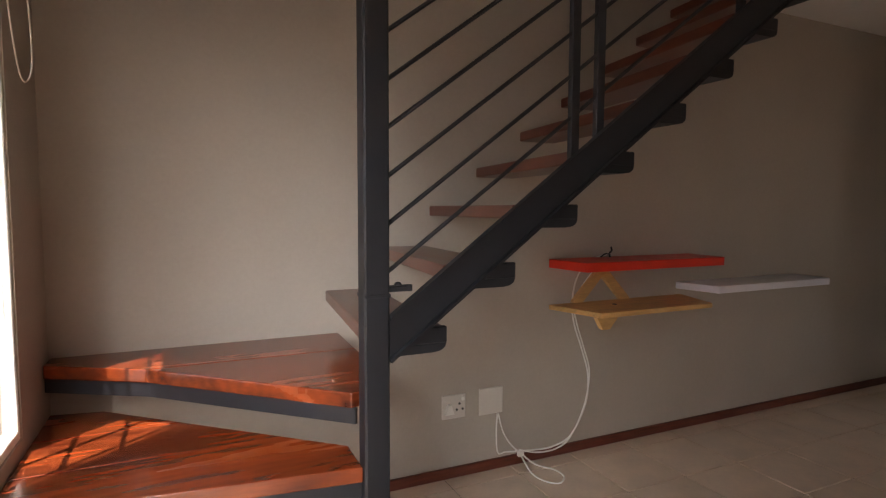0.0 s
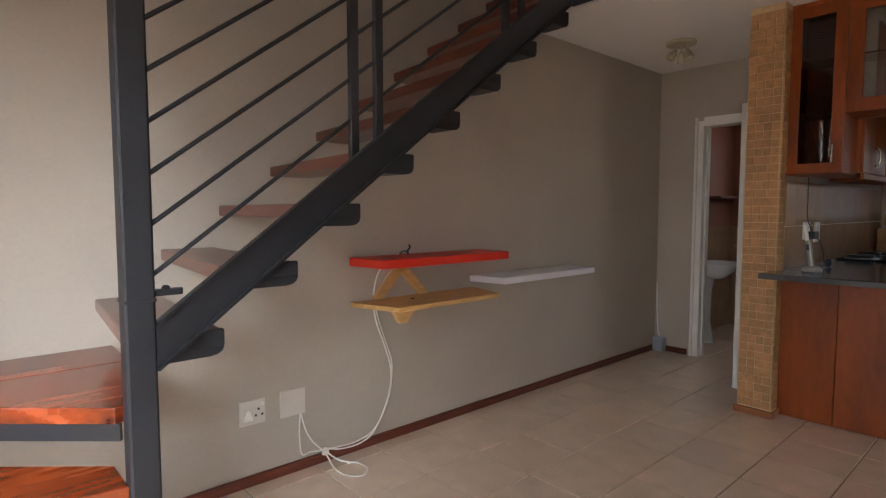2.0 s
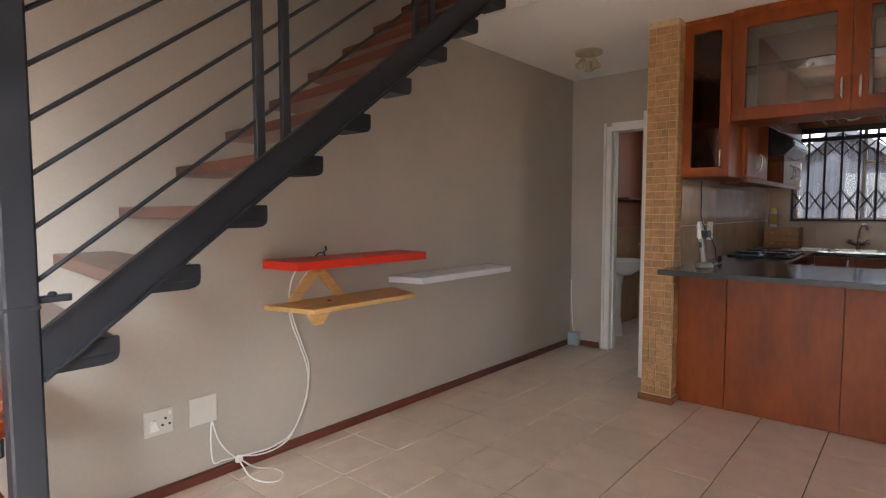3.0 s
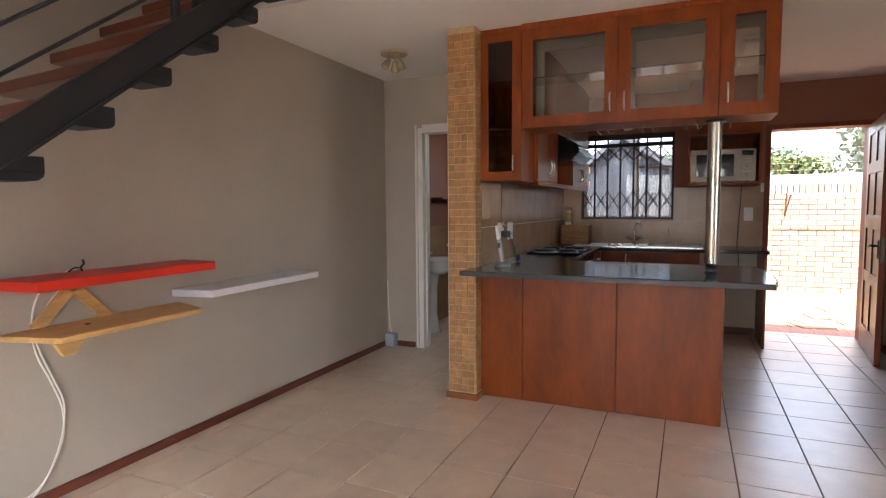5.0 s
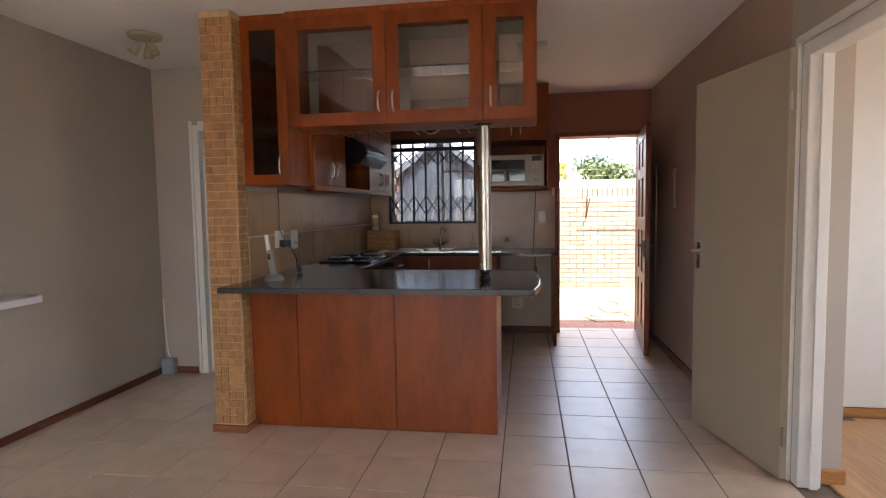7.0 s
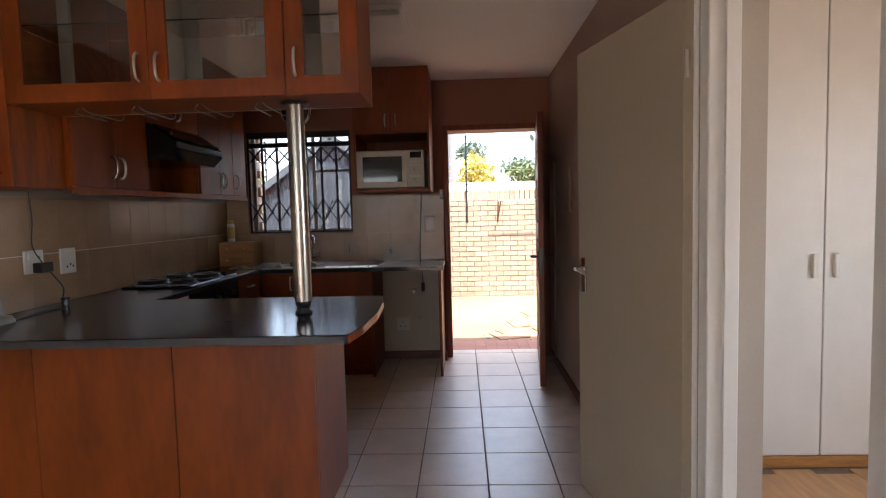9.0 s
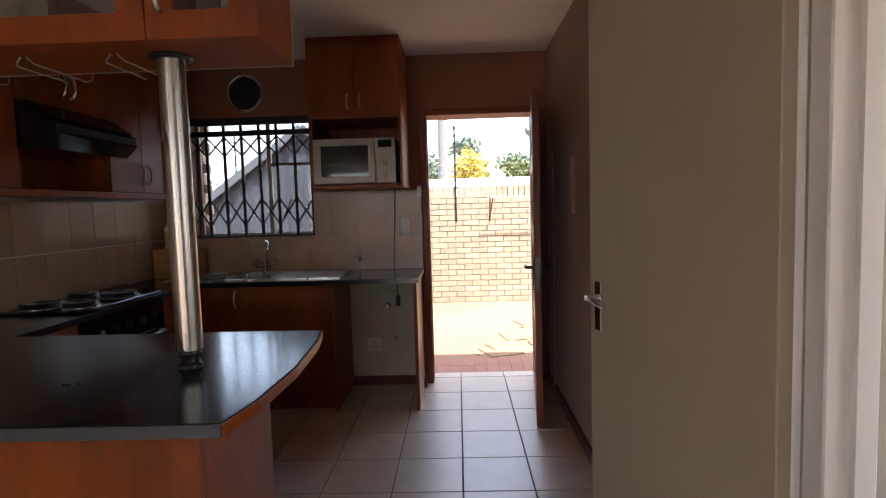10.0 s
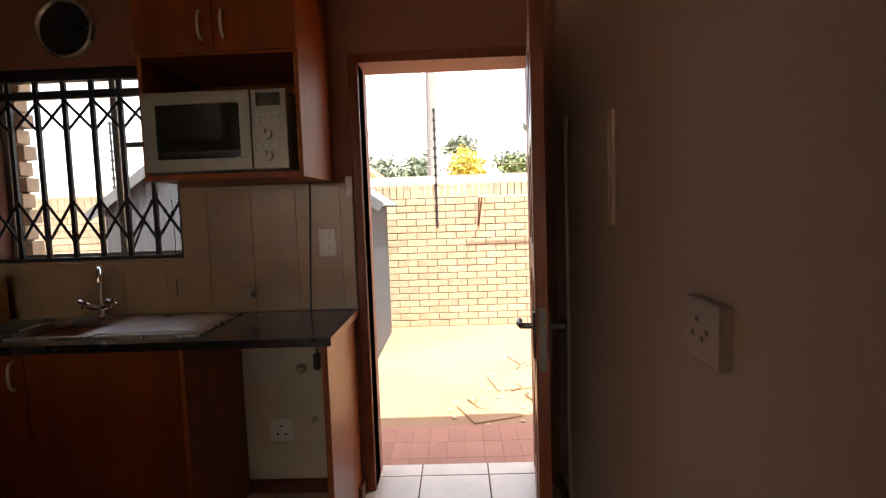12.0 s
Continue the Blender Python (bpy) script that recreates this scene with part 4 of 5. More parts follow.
# inset hob
hob = thing("hob", (5.35, 0.76, 0.91), "black electric hob with four solid plates", "hob")
part("tray", box(5.02, 5.72, 0.55, 0.985, 0.9105, 0.922, 0.005), BLACK_GLOSS, hob)
for x, y, r in ((5.18, 0.67, 0.075), (5.18, 0.87, 0.092), (5.50, 0.67, 0.092), (5.50, 0.87, 0.075)):
    pl = part("plate", lathe(bmesh.new(), [(r + 0.012, 0), (r + 0.012, 0.004), (r, 0.006), (r, 0.022), (r * 0.96, 0.025), (r * 0.3, 0.025), (r * 0.28, 0.021)], Matrix.Translation((x, y, 0.922)), 28), BLACK, hob, "round cooking plate")
    part("rim", lathe(bmesh.new(), [(r + 0.014, 0), (r + 0.014, 0.0035), (r + 0.0125, 0.0035)], Matrix.Translation((x, y, 0.9222)), 28), STAINLESS, pl, "steel trim ring")
for i in range(4):
    part("knob", lathe(bmesh.new(), [(0.018, 0), (0.016, 0.018), (0.006, 0.02)], Matrix.Translation((5.665, 0.62 + 0.1 * i, 0.922)), 14), BLACK, hob)

# double sink
sk2 = thing("sink", (6.45, 0.2, 0.90), "stainless steel double bowl sink with a drainer", "sink")
rim = bmesh.new()
for a in ((6.225, 6.25, -0.41, 0.82), (6.645, 6.675, -0.41, 0.82), (6.25, 6.645, 0.775, 0.82), (6.25, 6.645, 0.42, 0.455), (6.25, 6.645, -0.41, 0.10)):
    bx(rim, *a, 0.9005, 0.908)
part("rim", rim, STAINLESS, sk2)
dn = bmesh.new()
bx(dn, 6.275, 6.615, -0.375, 0.07, 0.9082, 0.9095, 0.0006)
tray = part("drainer", dn, DRAINER, sk2, "ribbed brushed steel drainer")
for i in range(12):
    part("rib", box(6.28, 6.61, -0.365 + 0.036 * i, -0.351 + 0.036 * i, 0.9093, 0.9112, 0.0009), DRAINER, tray)
for y0, y1 in ((0.455, 0.775), (0.10, 0.42)):
    bw = bmesh.new()
    for a in ((6.25, 6.645, y0, y0 + 0.004), (6.25, 6.645, y1 - 0.004, y1), (6.25, 6.254, y0 + 0.004, y1 - 0.004), (6.641, 6.645, y0 + 0.004, y1 - 0.004)):
        bx(bw, *a, 0.76, 0.9004)
    bx(bw, 6.25, 6.645, y0, y1, 0.755, 0.7599)
    b = part("bowl", bw, STAINLESS, sk2)
    part("plug_hole", rod(bmesh.new(), (6.45, (y0 + y1) / 2, 0.76), (6.45, (y0 + y1) / 2, 0.763), 0.03, 18), CHROME, b)
tap = thing("mixer_tap", (6.655, 0.25, 0.908), "chrome swan-neck mixer tap with two cross handles", "tap")
tb = bmesh.new()
lathe(tb, [(0.03, 0), (0.03, 0.01), (0.018, 0.02), (0.018, 0.07), (0.012, 0.08)], Matrix.Translation((6.655, 0.25, 0.908)), 18)
tube(tb, [(6.655, 0.25, 0.98), (6.654, 0.248, 1.06), (6.645, 0.238, 1.108), (6.615, 0.222, 1.138), (6.575, 0.20, 1.138), (6.55, 0.187, 1.112), (6.546, 0.184, 1.085)], 0.011, 10, 5)
part("spout", tb, CHROME, tap)
for s in (-1, 1):
    hb2 = bmesh.new()
    rod(hb2, (6.655, 0.25, 0.95), (6.63, 0.25 + s * 0.055, 0.965), 0.014)
    c = Vector((6.625, 0.25 + s * 0.066, 0.98))
    for k in range(4):
        d = Matrix.Rotation(k * math.pi / 2 + 0.4, 3, "X") @ Vector((0, 0, 0.026))
        rod(hb2, c, c + d, 0.009, 8)
    part("cross_handle", hb2, CHROME, tap)

# microwave cabinet
mc = thing("microwave_cabinet", (6.46, -0.565, 1.505), "cherry wall cabinet with an open microwave shelf", "cabinet")
for y0, y1 in ((-0.867, -0.849), (-0.278, -0.26)):
    part("side", box(6.19, 6.715, y0, y1, 1.505, 2.486, 0.001), CHERRY, mc)
for z0, z1 in ((1.505, 1.527), (1.962, 1.98), (2.455, 2.486)):
    part("shelf", box(6.19, 6.7, -0.849, -0.278, z0, z1), CHERRY, mc)
part("back", box(6.70, 6.715, -0.849, -0.278, 1.505, 2.486), CHERRY, mc)
for a, b, h in ((-0.867, -0.565, -0.605), (-0.562, -0.26, -0.52)):
    d = part("door", box(6.172, 6.1895, a, b, 1.972, 2.484, 0.002), CHERRY_LIGHT, mc)
    bow_handle((6.172, h, 2.065), (0, 0, 1), (-1, 0, 0), d, 0.10)


def microwave():
    mw = thing("microwave_oven", (6.4, -0.53, 1.527), "silver microwave oven with dial controls on its shelf", "microwave")
    part("body", box(6.18, 6.62, -0.822, -0.282, 1.533, 1.826, 0.004), SILVER, mw)
    fx = 6.1795
    dr = bmesh.new()
    bx(dr, 6.160, fx, -0.685, -0.282, 1.535, 1.58, 0.002)
    bx(dr, 6.160, fx, -0.685, -0.282, 1.78, 1.826, 0.002)
    bx(dr, 6.160, fx, -0.33, -0.282, 1.58, 1.78)
    bx(dr, 6.160, fx, -0.685, -0.645, 1.58, 1.78)
    d = part("door", dr, SILVER, mw)
    part("window", box(6.165, 6.172, -0.645, -0.33, 1.58, 1.78), MIRROR_BLACK, d, "dark glossy door window")
    p = part("control_panel", box(6.162, fx, -0.822, -0.69, 1.535, 1.826, 0.002), SILVER, mw)
    part("display", box(6.160, 6.1619, -0.80, -0.71, 1.765, 1.812), BLACK_GLOSS, p, "dark display")
    for i in range(4):
        for z in (1.735, 1.71):
            part("button", rod(bmesh.new(), (6.1619, -0.713 - 0.022 * i, z), (6.159, -0.713 - 0.022 * i, z), 0.006, 10), GREY_PLASTIC, p)
    for z in (1.662, 1.582):
        k = part("dial", rod(bmesh.new(), (6.1619, -0.745, z), (6.145, -0.745, z), 0.02, 20), SILVER, p, "silver dial")
        part("pointer", box(6.1435, 6.1449, -0.748, -0.742, z, z + 0.018), BLACK, k)
    for y in (-0.715, -0.745, -0.775):
        part("button", box(6.159, 6.1619, y - 0.011, y + 0.011, 1.616, 1.626), GREY_PLASTIC, p)
    for y in (-0.76, -0.32):
        part("foot", rod(bmesh.new(), (6.25, y, 1.527), (6.25, y, 1.534), 0.015, 10), BLACK, mw)


microwave()

ck = thing("wall_clock", (6.72, 0.352, 2.254), "round dark-faced wall clock with a steel rim", "clock")
R = Matrix.Translation((6.72, 0.352, 2.254)) @ Matrix.Rotation(-math.pi / 2, 4, "Y")
part("rim", lathe(bmesh.new(), [(0.135, 0), (0.140, 0.012), (0.134, 0.03), (0.122, 0.03), (0.122, 0.012)], R, 40), STAINLESS, ck)
part("face", lathe(bmesh.new(), [(0.121, 0.010), (0.121, 0.014)], R, 40), BLACK, ck, "black clock face")
for i in range(12):
    a = i * math.pi / 6
    part("hour_mark", turned(bmesh.new(), R @ Matrix.Rotation(a, 4, "Z") @ Matrix.Translation((0.10, 0, 0.0146)), (0.016, 0.004, 0.001)), CLOCK_MARK, ck)
for a, l in ((0.5, 0.055), (2.4, 0.085)):
    part("clock_pointer", turned(bmesh.new(), R @ Matrix.Rotation(a, 4, "Z") @ Matrix.Translation((l / 2, 0, 0.017)), (l, 0.005, 0.001)), CLOCK_MARK, ck)

bb = thing("drawer_box", (6.55, 0.86, 0.90), "honey pine box with small drawers on the worktop", "box")
part("body", box(6.46, 6.66, 0.70, 1.0, 0.90, 1.11, 0.003), PINE_DARK, bb)
for y0, y1 in ((0.705, 0.845), (0.855, 0.995)):
    for z0, z1 in ((0.91, 1.0), (1.01, 1.10)):
        d = part("drawer", box(6.45, 6.4599, y0, y1, z0, z1, 0.002), PINE_DARK, bb)
        part("knob", rod(bmesh.new(), (6.45, (y0 + y1) / 2, (z0 + z1) / 2), (6.435, (y0 + y1) / 2, (z0 + z1) / 2), 0.007, 10), PINE, d)
cn = thing("spray_can", (6.6, 0.945, 1.11), "yellow and white tin standing on the wooden box", "can")
part("body", lathe(bmesh.new(), [(0.03, 0), (0.032, 0.004), (0.032, 0.15), (0.028, 0.16)], Matrix.Translation((6.6, 0.945, 1.11)), 20), PLASTIC, cn)
part("label", lathe(bmesh.new(), [(0.0325, 0.03), (0.0326, 0.03), (0.0326, 0.13), (0.0325, 0.13)], Matrix.Translation((6.6, 0.945, 1.11)), 20), mat("yellow_print", (0.6, 0.42, 0.12), 0.5, bump=0), cn, "yellow printed label")
part("cap", lathe(bmesh.new(), [(0.026, 0.16), (0.026, 0.185), (0.02, 0.19)], Matrix.Translation((6.6, 0.945, 1.11)), 20), mat("yellow_cap", (0.7, 0.5, 0.08), 0.4, bump=0), cn, "yellow cap")

# cordless phone, chargers and sockets at the bar
ph = thing("cordless_phone", (3.98, 0.87, 0.91), "silver cordless phone upright on its charging base", "phone")
part("base", lathe(bmesh.new(), [(0.062, 0), (0.064, 0.008), (0.05, 0.028), (0.025, 0.034)], Matrix.Translation((3.98, 0.87, 0.91)) @ Matrix.Diagonal((1.1, 0.85, 1, 1)), 24), SILVER, ph)
hs = Matrix.Translation((3.985, 0.885, 1.015)) @ Matrix.Rotation(radians(-8), 4, "X")
hd = part("handset", turned(bmesh.new(), hs, (0.046, 0.026, 0.16), 0.006), SILVER, ph)
part("screen", turned(bmesh.new(), hs @ Matrix.Translation((-0.0235, 0, 0.04)), (0.001, 0.018, 0.035)), BLACK, hd)
part("aerial", turned(bmesh.new(), hs @ Matrix.Translation((0.0, 0.006, 0.125)), (0.03, 0.018, 0.10), 0.005), PLASTIC, hd)
TILEFACE = 1.0185
plate("wall_socket", (4.38, TILEFACE, 1.14), 0.125, 0.115, NORTHWALL, "white double socket on the tiled wall", [(0.03, 0.02), (0.04, -0.02), (0.02, -0.02)], [(-0.03, 0.03, 0.02, 0.03)])
plate("wall_socket", (4.62, TILEFACE, 1.125), 0.115, 0.135, NORTHWALL, "white socket on the tiled wall near the hob", [(0.01, -0.02), (-0.015, -0.03), (0.03, -0.03)], [(0.0, 0.03, 0.025, 0.03)])
ad = thing("power_adaptor", (4.40, 0.985, 1.10), "black plug-in adaptor with its lead trailing to the bar", "adaptor")
part("block", box(4.36, 4.44, 0.955, 1.006, 1.085, 1.135, 0.005), BLACK, ad)
part("lead", tube(bmesh.new(), [(4.40, 0.957, 1.10), (4.42, 0.94, 1.06), (4.46, 0.93, 1.0), (4.44, 0.92, 0.95), (4.42, 0.90, 0.918)], 0.0035), BLACK, ad)
part("lead", tube(bmesh.new(), [(4.40, 0.98, 1.13), (4.37, 1.005, 1.22), (4.39, 1.012, 1.35), (4.38, 1.012, 1.488)], 0.003), BLACK, ad)
pg = bmesh.new()
rod(pg, (4.40, 0.88, 0.911), (4.40, 0.88, 0.945), 0.018, 14)
bx(pg, 4.385, 4.415, 0.865, 0.895, 0.945, 0.958, 0.003)
tube(pg, [(4.40, 0.88, 0.925), (4.36, 0.86, 0.914), (4.28, 0.87, 0.914), (4.12, 0.86, 0.914), (4.03, 0.86, 0.915)], 0.003)
solo("loose_plug", pg, BLACK, (4.40, 0.88, 0.91), "black plug and lead lying on the worktop", "plug")
chip = bmesh.new()
for x, y, r in ((3.95, -0.13, 0.006), (3.94, -0.15, 0.004), (3.955, -0.165, 0.004)):
    rod(chip, (x, y, 0.9102), (x, y, 0.913), r, 8)
solo("crumbs", chip, BLACK, (3.95, -0.14, 0.91), "few dark crumbs on the bar top", "crumbs")

# back wall fittings
plate("light_switch", (6.716, -0.822, 1.222), 0.085, 0.135, EASTWALL, "white tall light switch beside the back door", (), [(0, 0.03, 0.02, 0.035), (0, -0.03, 0.02, 0.035)])
plate("bell_push", (6.718, -0.935, 1.485), 0.032, 0.09, EASTWALL, "small white switch by the door frame", (), [(0, 0, 0.014, 0.03)])
plate("wall_socket", (6.708, -0.556, 0.32), 0.115, 0.115, EASTWALL, "white socket low in the empty appliance space", [(0, 0.02), (0.02, -0.02), (-0.02, -0.02)])
vt = thing("valve_tap", (6.71, -0.455, 0.985), "small chrome washing machine tap on the wall", "tap")
tb = bmesh.new()
rod(tb, (6.715, -0.455, 0.985), (6.65, -0.455, 0.985), 0.011)
lathe(tb, [(0.028, 0), (0.025, 0.008), (0.012, 0.012)], Matrix.Translation((6.716, -0.455, 0.985)) @ Matrix.Rotation(-math.pi / 2, 4, "Y"), 18)
rod(tb, (6.665, -0.455, 0.985), (6.665, -0.455, 1.02), 0.006)
bx(tb, 6.658, 6.672, -0.48, -0.43, 1.015, 1.027, 0.003)
part("body", tb, DULL_STEEL, vt)
mwc = bmesh.new()
tube(mwc, [(6.70, -0.752, 1.504), (6.70, -0.745, 1.30), (6.702, -0.735, 1.1), (6.70, -0.728, 0.901)], 0.004)
tube(mwc, [(6.69, -0.74, 0.867), (6.685, -0.745, 0.78), (6.68, -0.75, 0.70)], 0.004)
bx(mwc, 6.66, 6.695, -0.765, -0.735, 0.62, 0.70, 0.006)
solo("appliance_lead", mwc, BLACK, (6.70, -0.75, 1.5), "black appliance lead hanging down to a plug", "cable")
for y, z, r in ((-0.666, 0.62, 0.024), (-0.72, 0.365, 0.016)):
    solo("pipe_stub", lathe(bmesh.new(), [(r, 0), (r, 0.02), (r * 0.6, 0.03), (r * 0.6, 0.04)], Matrix.Translation((6.708, y, z)) @ Matrix.Rotation(-math.pi / 2, 4, "Y"), 16), BRASS, (6.708, y, z), "capped brass pipe stub in the appliance space", "pipe")

# south wall fittings
plate("wall_socket", (5.105, -1.9, 1.128), 0.14, 0.115, SOUTHWALL, "deep cream socket on the side wall, its colour darkened for the dim light", [(-0.02, 0.02), (-0.04, -0.01), (0.0, -0.015), (0.02, 0.0)], cover=DIMMED_CREAM_PLASTIC, thick=0.024)
# box coloured like the wall, darkened so that it sinks into the dimness
nb = thing("notice_board", (5.82, -1.9, 1.30), "shallow framed box on the side wall", "distribution board")
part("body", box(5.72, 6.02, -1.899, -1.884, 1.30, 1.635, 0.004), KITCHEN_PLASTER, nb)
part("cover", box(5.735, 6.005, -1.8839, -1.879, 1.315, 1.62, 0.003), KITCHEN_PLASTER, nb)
pp = bmesh.new()
tube(pp, [(6.40, -1.885, 0.07), (6.40, -1.885, 0.5), (6.38, -1.885, 1.0), (6.38, -1.885, 1.72)], 0.010, 8, 3)
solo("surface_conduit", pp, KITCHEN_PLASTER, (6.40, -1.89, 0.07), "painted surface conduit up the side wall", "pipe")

# lamps
cl1 = thing("ceiling_spotlight", (4.19, 1.80, CEIL), "brass ceiling plate with three small spotlights", "ceiling lamp")
part("plate", lathe(bmesh.new(), [(0.10, -0.022), (0.105, -0.012), (0.105, 0.0)], Matrix.Translation((4.19, 1.80, CEIL)), 28), LAMP_BRASS, cl1)
for a, tilt in ((0.4, 0.5), (2.5, 0.7), (4.6, 0.4)):
    d = Vector((math.cos(a), math.sin(a), 0))
    c = Vector((4.19, 1.80, CEIL - 0.022)) + d * 0.05
    s = part("stem", rod(bmesh.new(), c, c + Vector((0, 0, -0.045)), 0.006, 8), LAMP_BRASS, cl1)
    e = c + Vector((0, 0, -0.055))
    aim = (d * tilt + Vector((0, 0, -1))).normalized()
    m = Matrix.Translation(e) @ aim.to_track_quat("Z", "Y").to_matrix().to_4x4()
    part("shade", lathe(bmesh.new(), [(0.012, -0.02), (0.022, 0.0), (0.034, 0.05), (0.034, 0.058), (0.030, 0.058), (0.022, 0.02)], m, 18), LAMP_BRASS, s, "small cream brass lamp shade")
    part("bulb", lathe(bmesh.new(), [(0.01, 0.02), (0.024, 0.04), (0.018, 0.056), (0.004, 0.06)], m, 14), GLASS, s, "clear reflector bulb, switched off")
cl2 = thing("fluorescent_fitting", (5.05, -0.75, CEIL), "white fluorescent ceiling fitting, switched off", "ceiling lamp")
part("tray", box(4.86, 5.24, -0.81, -0.60, CEIL - 0.03, CEIL, 0.004), WHITE, cl2)
part("diffuser", box(4.875, 5.225, -0.795, -0.615, CEIL - 0.055, CEIL - 0.0301, 0.006), PLASTIC, cl2)


# ---- bathroom and wardrobe seen through doorways ----
wb = thing("wash_basin", (5.70, 2.35, 0), "white ceramic wash basin on a pedestal", "basin")
part("bowl", lathe(bmesh.new(), [(0.10, -0.14), (0.19, -0.08), (0.245, 0.0), (0.255, 0.012), (0.24, 0.014), (0.20, -0.02), (0.08, -0.09)], Matrix.Translation((5.70, 2.12, 0.76)) @ Matrix.Diagonal((1.0, 0.88, 1, 1)), 32), CERAMIC, wb)
part("pedestal", lathe(bmesh.new(), [(0.11, 0.0), (0.10, 0.03), (0.07, 0.2), (0.075, 0.5), (0.10, 0.64)], Matrix.Translation((5.64, 2.19, 0.0)), 24), CERAMIC, wb)
tb = bmesh.new()
rod(tb, (5.70, 2.30, 0.77), (5.70, 2.30, 0.83), 0.012)
tube(tb, [(5.70, 2.30, 0.82), (5.70, 2.26, 0.845), (5.70, 2.20, 0.83)], 0.009)
part("tap", tb, CHROME, wb)
sf = thing("bathroom_shelf", (6.35, 2.35, 1.38), "dark timber shelf on the bathroom wall", "shelf")
part("board", box(6.0, 6.70, 2.20, 2.35, 1.395, 1.42, 0.003), SKIRT, sf)
part("rail", box(6.0, 6.70, 2.335, 2.35, 1.36, 1.3949, 0.002), SKIRT, sf)
bt = bmesh.new()
bx(bt, 5.12, 6.70, 1.238, 1.246, 0.0, 1.1)
bx(bt, 6.705, 6.719, 1.25, 2.349, 0.0, 1.1)
bx(bt, 5.13, 6.70, 2.342, 2.3495, 0.0, 1.1)
solo("bathroom_wall_tiles", bt, WALL_TILE, (0, 0, 0), "beige tiled lower bathroom walls", "wall", kind="structure")

solo("bathroom_paint", box(5.13, 6.70, 2.344, 2.3495, 1.1005, CEIL), TERRA, (0, 0, 0), "terracotta painted upper bathroom wall", "wall", kind="structure")
wd = thing("wardrobe", (4.5, -3.2, 0), "white built-in wardrobe with plain double doors", "wardrobe")
part("body", box(4.522, 5.09, -4.19, -2.192, 0.0, CEIL - 0.002), WHITE, wd)
for y0, y1 in ((-2.89, -2.195), (-3.56, -2.896), (-4.19, -3.566)):
    d = part("door", box(4.50, 4.5215, y0, y1, 0.06, CEIL - 0.01, 0.003), WHITE, wd)
    hy = y0 + 0.05 if y0 > -3.0 else y1 - 0.05
    bow = bmesh.new()
    bx(bow, 4.478, 4.4995, hy - 0.012, hy + 0.012, 0.965, 1.085, 0.006, 2)
    part("handle", bow, PLASTIC, d, "white plastic pull handle")
part("plinth", box(4.49, 4.5215, -4.19, -2.195, 0.0, 0.057, 0.003), PINE_DARK, wd, "honey timber plinth")


# ---- kitchen window with security trellis ----
w3 = thing("window_2", (6.8, 0.35, 1.17), "kitchen window with pale frame behind a security trellis", "window", kind="structure")
fr = bmesh.new()
Y0, Y1, Z0, Z1 = -0.125, 0.82, 1.17, 2.08
for y0, y1 in ((Y0, Y0 + 0.03), (Y1 - 0.03, Y1), (0.23, 0.262)):
    bx(fr, 6.855, 6.885, y0, y1, Z0, Z1, 0.003)
for y0, y1 in ((Y0 + 0.03, 0.23), (0.262, Y1 - 0.03)):
    bx(fr, 6.855, 6.885, y0, y1, Z0, Z0 + 0.03, 0.003)
    bx(fr, 6.855, 6.885, y0, y1, Z1 - 0.03, Z1, 0.003)
bx(fr, 6.855, 6.885, Y0 + 0.03, 0.23, 1.72, 1.745, 0.003)
part("window_frame", fr, SILVER, w3)
for y0, y1, z0, z1 in ((Y0 + 0.03, 0.23, Z0 + 0.03, 1.72), (Y0 + 0.03, 0.23, 1.745, Z1 - 0.03), (0.262, Y1 - 0.03, Z0 + 0.03, Z1 - 0.03)):
    g = part("pane", box(6.868, 6.872, y0, y1, z0, z1), GLASS, w3)
    g.visible_shadow = False
part("window_sill", box(6.715, 6.855, Y0, Y1, 1.155, 1.1695, 0.003), WALL_TILE, w3)
part("stay", rod(bmesh.new(), (6.85, 0.20, 1.20), (6.85, 0.08, 1.46), 0.006, 8), BLACK, w3, "black window stay")

tr = thing("security_trellis", (6.74, 0.35, 1.175), "dark expanding steel trellis gate across the window", "security gate")
part("bottom_track", box(6.735, 6.765, Y0, Y1, 1.172, 1.188, 0.001), STEEL_DARK, tr)
part("top_track", box(6.735, 6.765, Y0, Y1, 1.945, 1.975, 0.001), STEEL_DARK, tr)
# added dark strip closing the opening's head, in place of dark wall
part("head_filler", box(6.724, 6.765, Y0, Y1, 2.026, 2.08, 0.001), STEEL_DARK, tr)
part("blind_roll", rod(bmesh.new(), (6.79, Y0 + 0.01, 1.978), (6.79, Y1 - 0.01, 1.978), 0.017, 12), BLACK, tr, "rolled dark slats under the head")
N = 7
pitch = (Y1 - Y0) / N
for i in range(N + 1):
    y = min(max(Y0 + i * pitch, Y0 + 0.009), Y1 - 0.009)
    part("upright", box(6.741, 6.759, y - 0.010, y + 0.010, 1.188, 2.026), STEEL_DARK, tr)
for i in range(N):
    ya, yb = Y0 + i * pitch, Y0 + (i + 1) * pitch
    for z0, z1 in ((1.80, 1.945), (1.27, 1.475)):
        for a, b, x in (((ya, z0), (yb, z1), 6.738), ((yb, z0), (ya, z1), 6.762)):
            d = Vector((0, b[0] - a[0], b[1] - a[1]))
            m = Matrix.Translation((x, (a[0] + b[0]) / 2, (a[1] + b[1]) / 2)) @ Matrix.Rotation(math.atan2(d.z, d.y), 4, "X")
            part("lattice_bar", turned(bmesh.new(), m, (0.004, d.length, 0.0135)), STEEL_DARK, tr)


